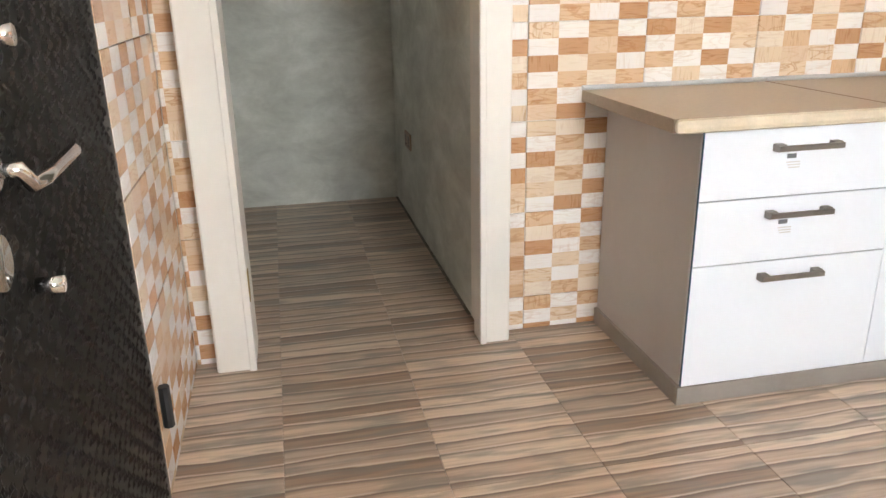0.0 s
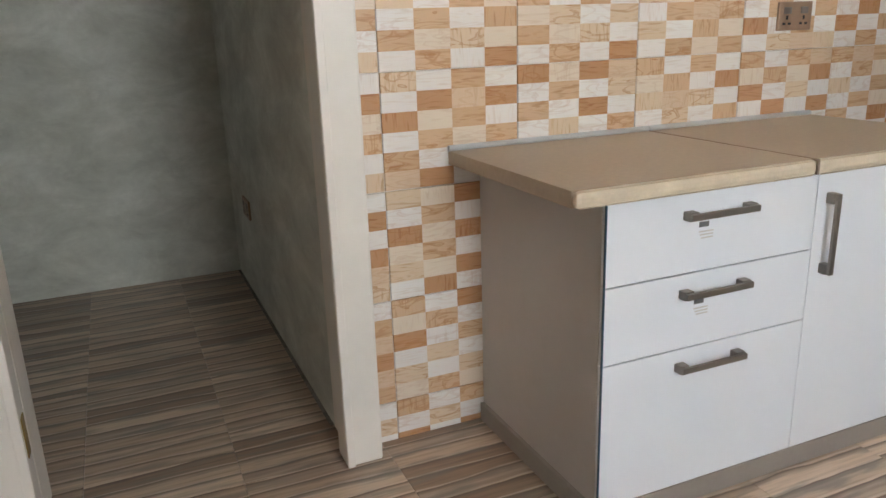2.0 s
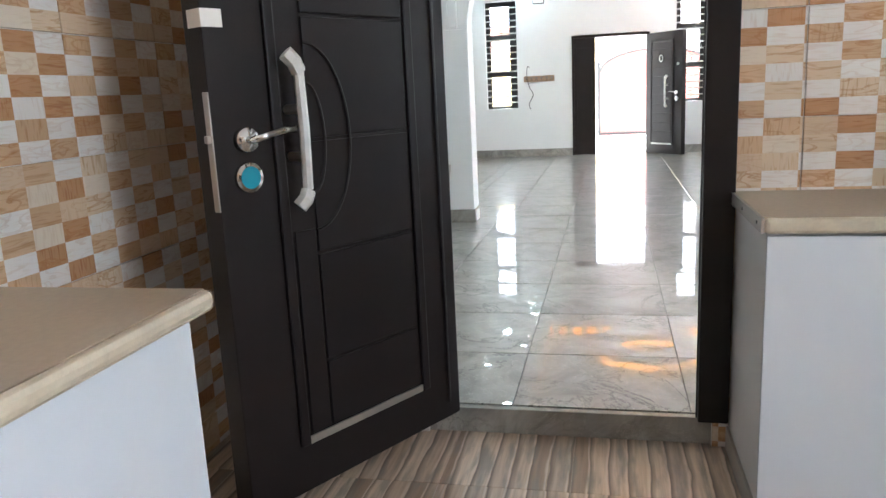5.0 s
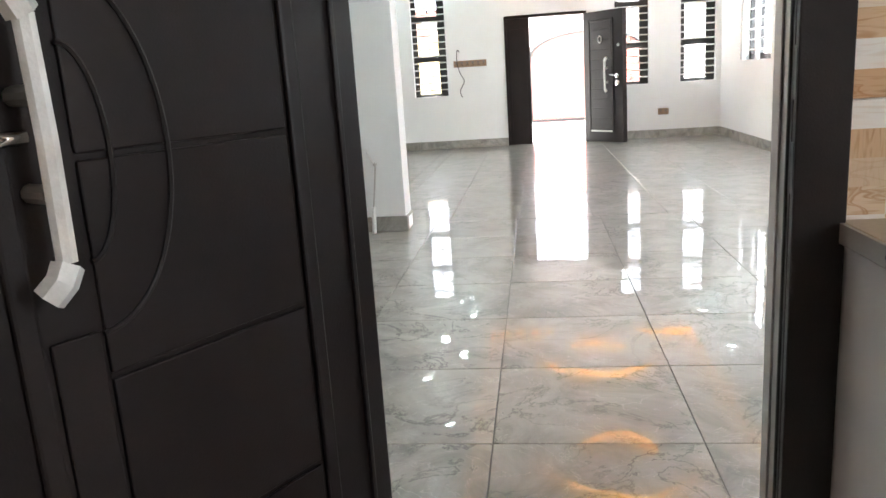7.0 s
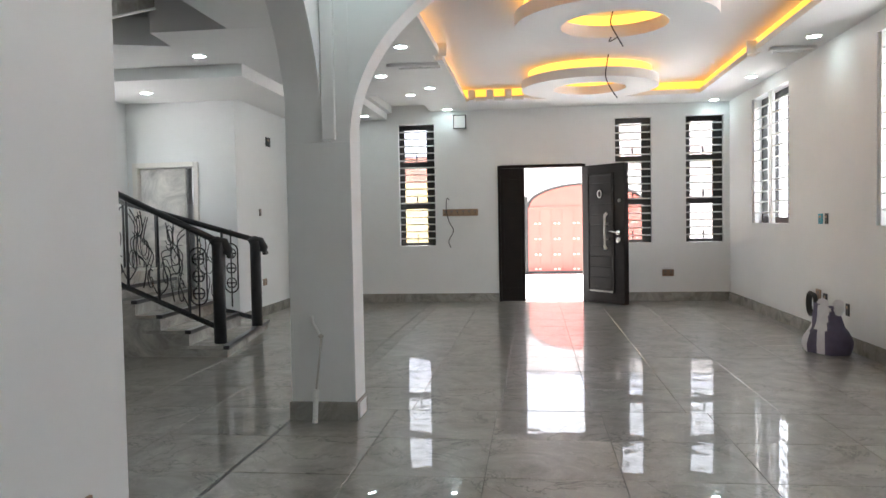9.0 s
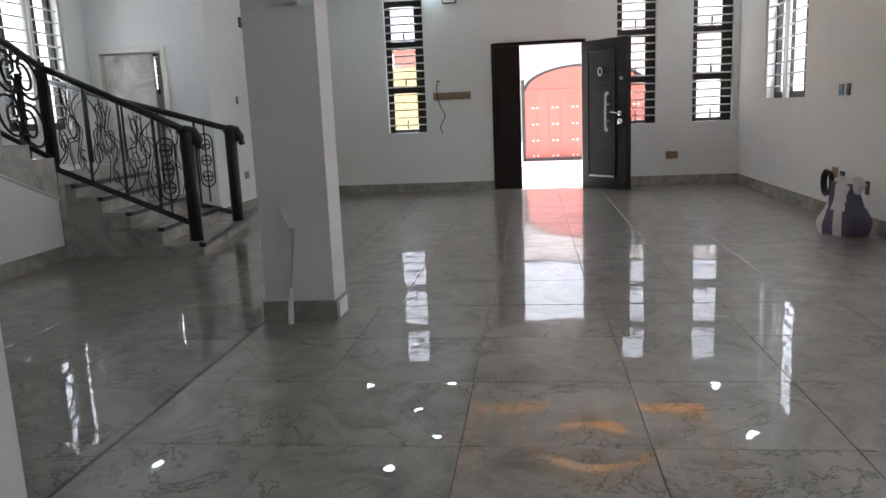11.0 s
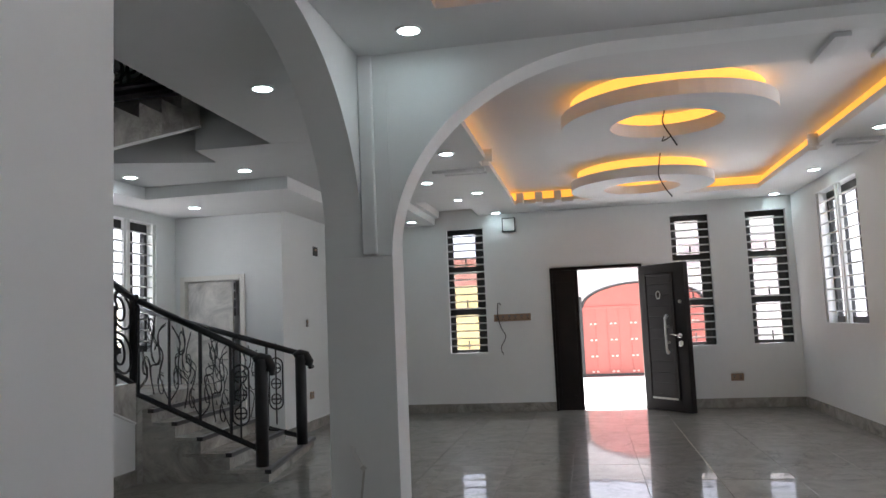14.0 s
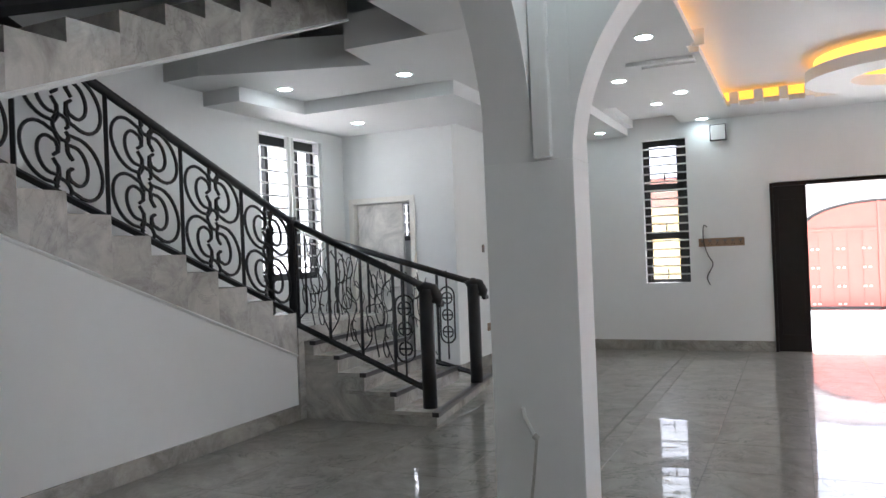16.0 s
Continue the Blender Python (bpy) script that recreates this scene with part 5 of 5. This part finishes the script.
def far_house(x, y, w, d, h, low, high, label):
    hs = thing("house", pose(x, y, -0.06), label, "house", "neighbouring houses")
    part("lower_wall", box(0, d, 0, w, 0, h * 0.45), low, hs)
    part("upper_wall", box(0.02, d, 0.02, w - 0.02, h * 0.45, h), high, hs)
    bm = bmesh.new()
    b = [bm.verts.new(p) for p in ((-0.5, -0.5, h), (d + 0.5, -0.5, h), (d + 0.5, w + 0.5, h), (-0.5, w + 0.5, h))]
    t = [bm.verts.new(p) for p in ((d / 2, w * 0.3, h + 2.2), (d / 2, w * 0.7, h + 2.2))]
    bm.faces.new(b)
    bm.faces.new((b[0], b[1], t[0]))
    bm.faces.new((b[2], b[3], t[1]))
    bm.faces.new((b[1], b[2], t[1], t[0]))
    bm.faces.new((b[3], b[0], t[0], t[1]))
    part("roof", bm, ROOFM, hs)
    for k in range(int(w // 2.2)):
        for z in (h * 0.15, h * 0.6):
            wi = part("window", box(-0.04, 0.02, 0.7 + 2.2 * k, 1.9 + 2.2 * k, z, z + 1.1, 0.01), WHITEPL, hs)
            part("glazing", box(-0.05, -0.041, 0.8 + 2.2 * k, 1.8 + 2.2 * k, z + 0.1, z + 1.0), FARPANE, wi)
    return hs


far_house(30, 3.2, 7.0, 8, 3.6, YELLOW, PINK, "two-tone yellow and salmon house with slate roof")
far_house(33, -6.0, 8.0, 8, 5.0, PALE, PALE, "pale rendered house behind the gate")

# ---- tiles ----


def tile_mesh(name, w, h, t, mat, chamfer=0.0015):
    """One tile lying flat: 0 to w, 0 to h, its top at 0, with a small chamfer."""
    bm = bmesh.new()
    lo = [bm.verts.new(p) for p in ((0, 0, -t), (w, 0, -t), (w, h, -t), (0, h, -t))]
    mid = [bm.verts.new(p) for p in ((0, 0, -chamfer), (w, 0, -chamfer), (w, h, -chamfer), (0, h, -chamfer))]
    c = chamfer
    hi = [bm.verts.new(p) for p in ((c, c, 0), (w - c, c, 0), (w - c, h - c, 0), (c, h - c, 0))]
    for a, b in ((lo, mid), (mid, hi)):
        for i in range(4):
            bm.faces.new((a[i], a[(i + 1) % 4], b[(i + 1) % 4], b[i]))
    bm.faces.new(hi)
    bm.normal_update()
    me = bpy.data.meshes.new(name)
    bm.to_mesh(me)
    bm.free()
    me.materials.append(mat)
    return me


def lay(owner, name, pitch_u, pitch_v, u0, v0, area, joint, t, mat, place, rng):
    """Tiles in a grid clipped to area (u, u, v, v); place gives each tile's matrix from its corner."""
    cache = {}
    i0, i1 = math.floor((area[0] - u0) / pitch_u), math.ceil((area[1] - u0) / pitch_u)
    j0, j1 = math.floor((area[2] - v0) / pitch_v), math.ceil((area[3] - v0) / pitch_v)
    for i in range(i0, i1):
        for j in range(j0, j1):
            a, b = max(area[0], u0 + i * pitch_u), min(area[1], u0 + (i + 1) * pitch_u)
            c, d = max(area[2], v0 + j * pitch_v), min(area[3], v0 + (j + 1) * pitch_v)
            w, h = round(b - a - joint, 3), round(d - c - joint, 3)
            if w < 0.01 or h < 0.01:
                continue
            if (w, h) not in cache:
                cache[w, h] = tile_mesh(name, w, h, t, mat)
            ob = new(name, cache[w, h])
            ob.parent = owner
            ob.matrix_basis = place(a + joint / 2, c + joint / 2) @ Matrix.Translation((0, 0, rng.uniform(-0.00015, 0.00015)))


rng = random.Random(4)
flat = lambda z: (lambda u, v: Matrix.Translation((u, v, z)))
lay(kitchen_floor, "tile", 0.43, 0.43, 0.02, 0.21, (-0.279, 3.855, -1.55, 2.99), 0.0014, 0.008, WOODTILE, flat(0.0), rng)
lay(kitchen_floor, "tile", 0.43, 0.43, 0.02, 0.21, (-1.1, 0.775, 2.99, 4.88), 0.0014, 0.008, WOODTILE, flat(0.0), rng)
lay(living_floor, "tile", 0.616, 0.64, 8.145, 1.735, (3.887, 8.145, -1.255, 2.976), 0.003, 0.008, MARBLE, flat(L), rng)
lay(living_floor, "tile", 0.616, 0.566, 8.151, 1.711, (8.151, 14.43, -1.255, 2.980), 0.003, 0.008, MARBLE, flat(L), rng)
lay(living_floor, "tile", 0.622, 0.622, 8.152, 2.990, (5.306, 14.43, 2.990, NY), 0.003, 0.008, MARBLE, flat(L), rng)
structure(mesh_ob("trim_floor_joint", box(8.1455, 8.1505, -1.25, 2.5, L - 0.004, L - 0.0012), DARKSTONE), "dark floor joint below the arch", "joint")
structure(mesh_ob("trim_floor_joint", box(5.32, 7.85, 2.9765, 2.9895, L - 0.004, L - 0.0012), DARKSTONE), "dark floor joint below the arch", "joint")
KN, KE, KW = (bpy.data.objects["wall_kitchen_" + k] for k in ("north", "east", "west"))
to_north = lambda u, v: Matrix.Translation((u, 2.820, v)) @ Matrix.Rotation(radians(90), 4, "X")
to_east = lambda u, v: Matrix.Translation((3.830, u, v)) @ Matrix(((0, 0, -1, 0), (1, 0, 0, 0), (0, 1, 0, 0), (0, 0, 0, 1)))
to_west = lambda u, v: Matrix.Translation((-0.270, u, v)) @ Matrix(((0, 0, 1, 0), (1, 0, 0, 0), (0, 1, 0, 0), (0, 0, 0, 1)))
PW, PH = 0.4333, 0.3333
for owner, put, areas, u0 in (
    (KN, to_north, ((-0.27, -0.195, 0, 2.9), (0.855, 3.83, 0, 2.9), (-0.195, 0.855, 2.32, 2.9)), 0.936),
    (KE, to_east, ((-1.55, 1.03, 0, 2.9), (2.05, 2.82, 0, 2.9), (1.03, 2.05, 2.14, 2.9)), 0.35),
    (KW, to_west, ((-1.55, 1.08, 0, 2.9), (2.036, 2.82, 0, 2.9), (1.08, 2.036, 2.08, 2.9)), 0.35),
):
    for a in areas:
        lay(owner, "wall_tile", PW, PH, u0, 0.133, a, 0.0028, 0.008, TILE, put, rng)
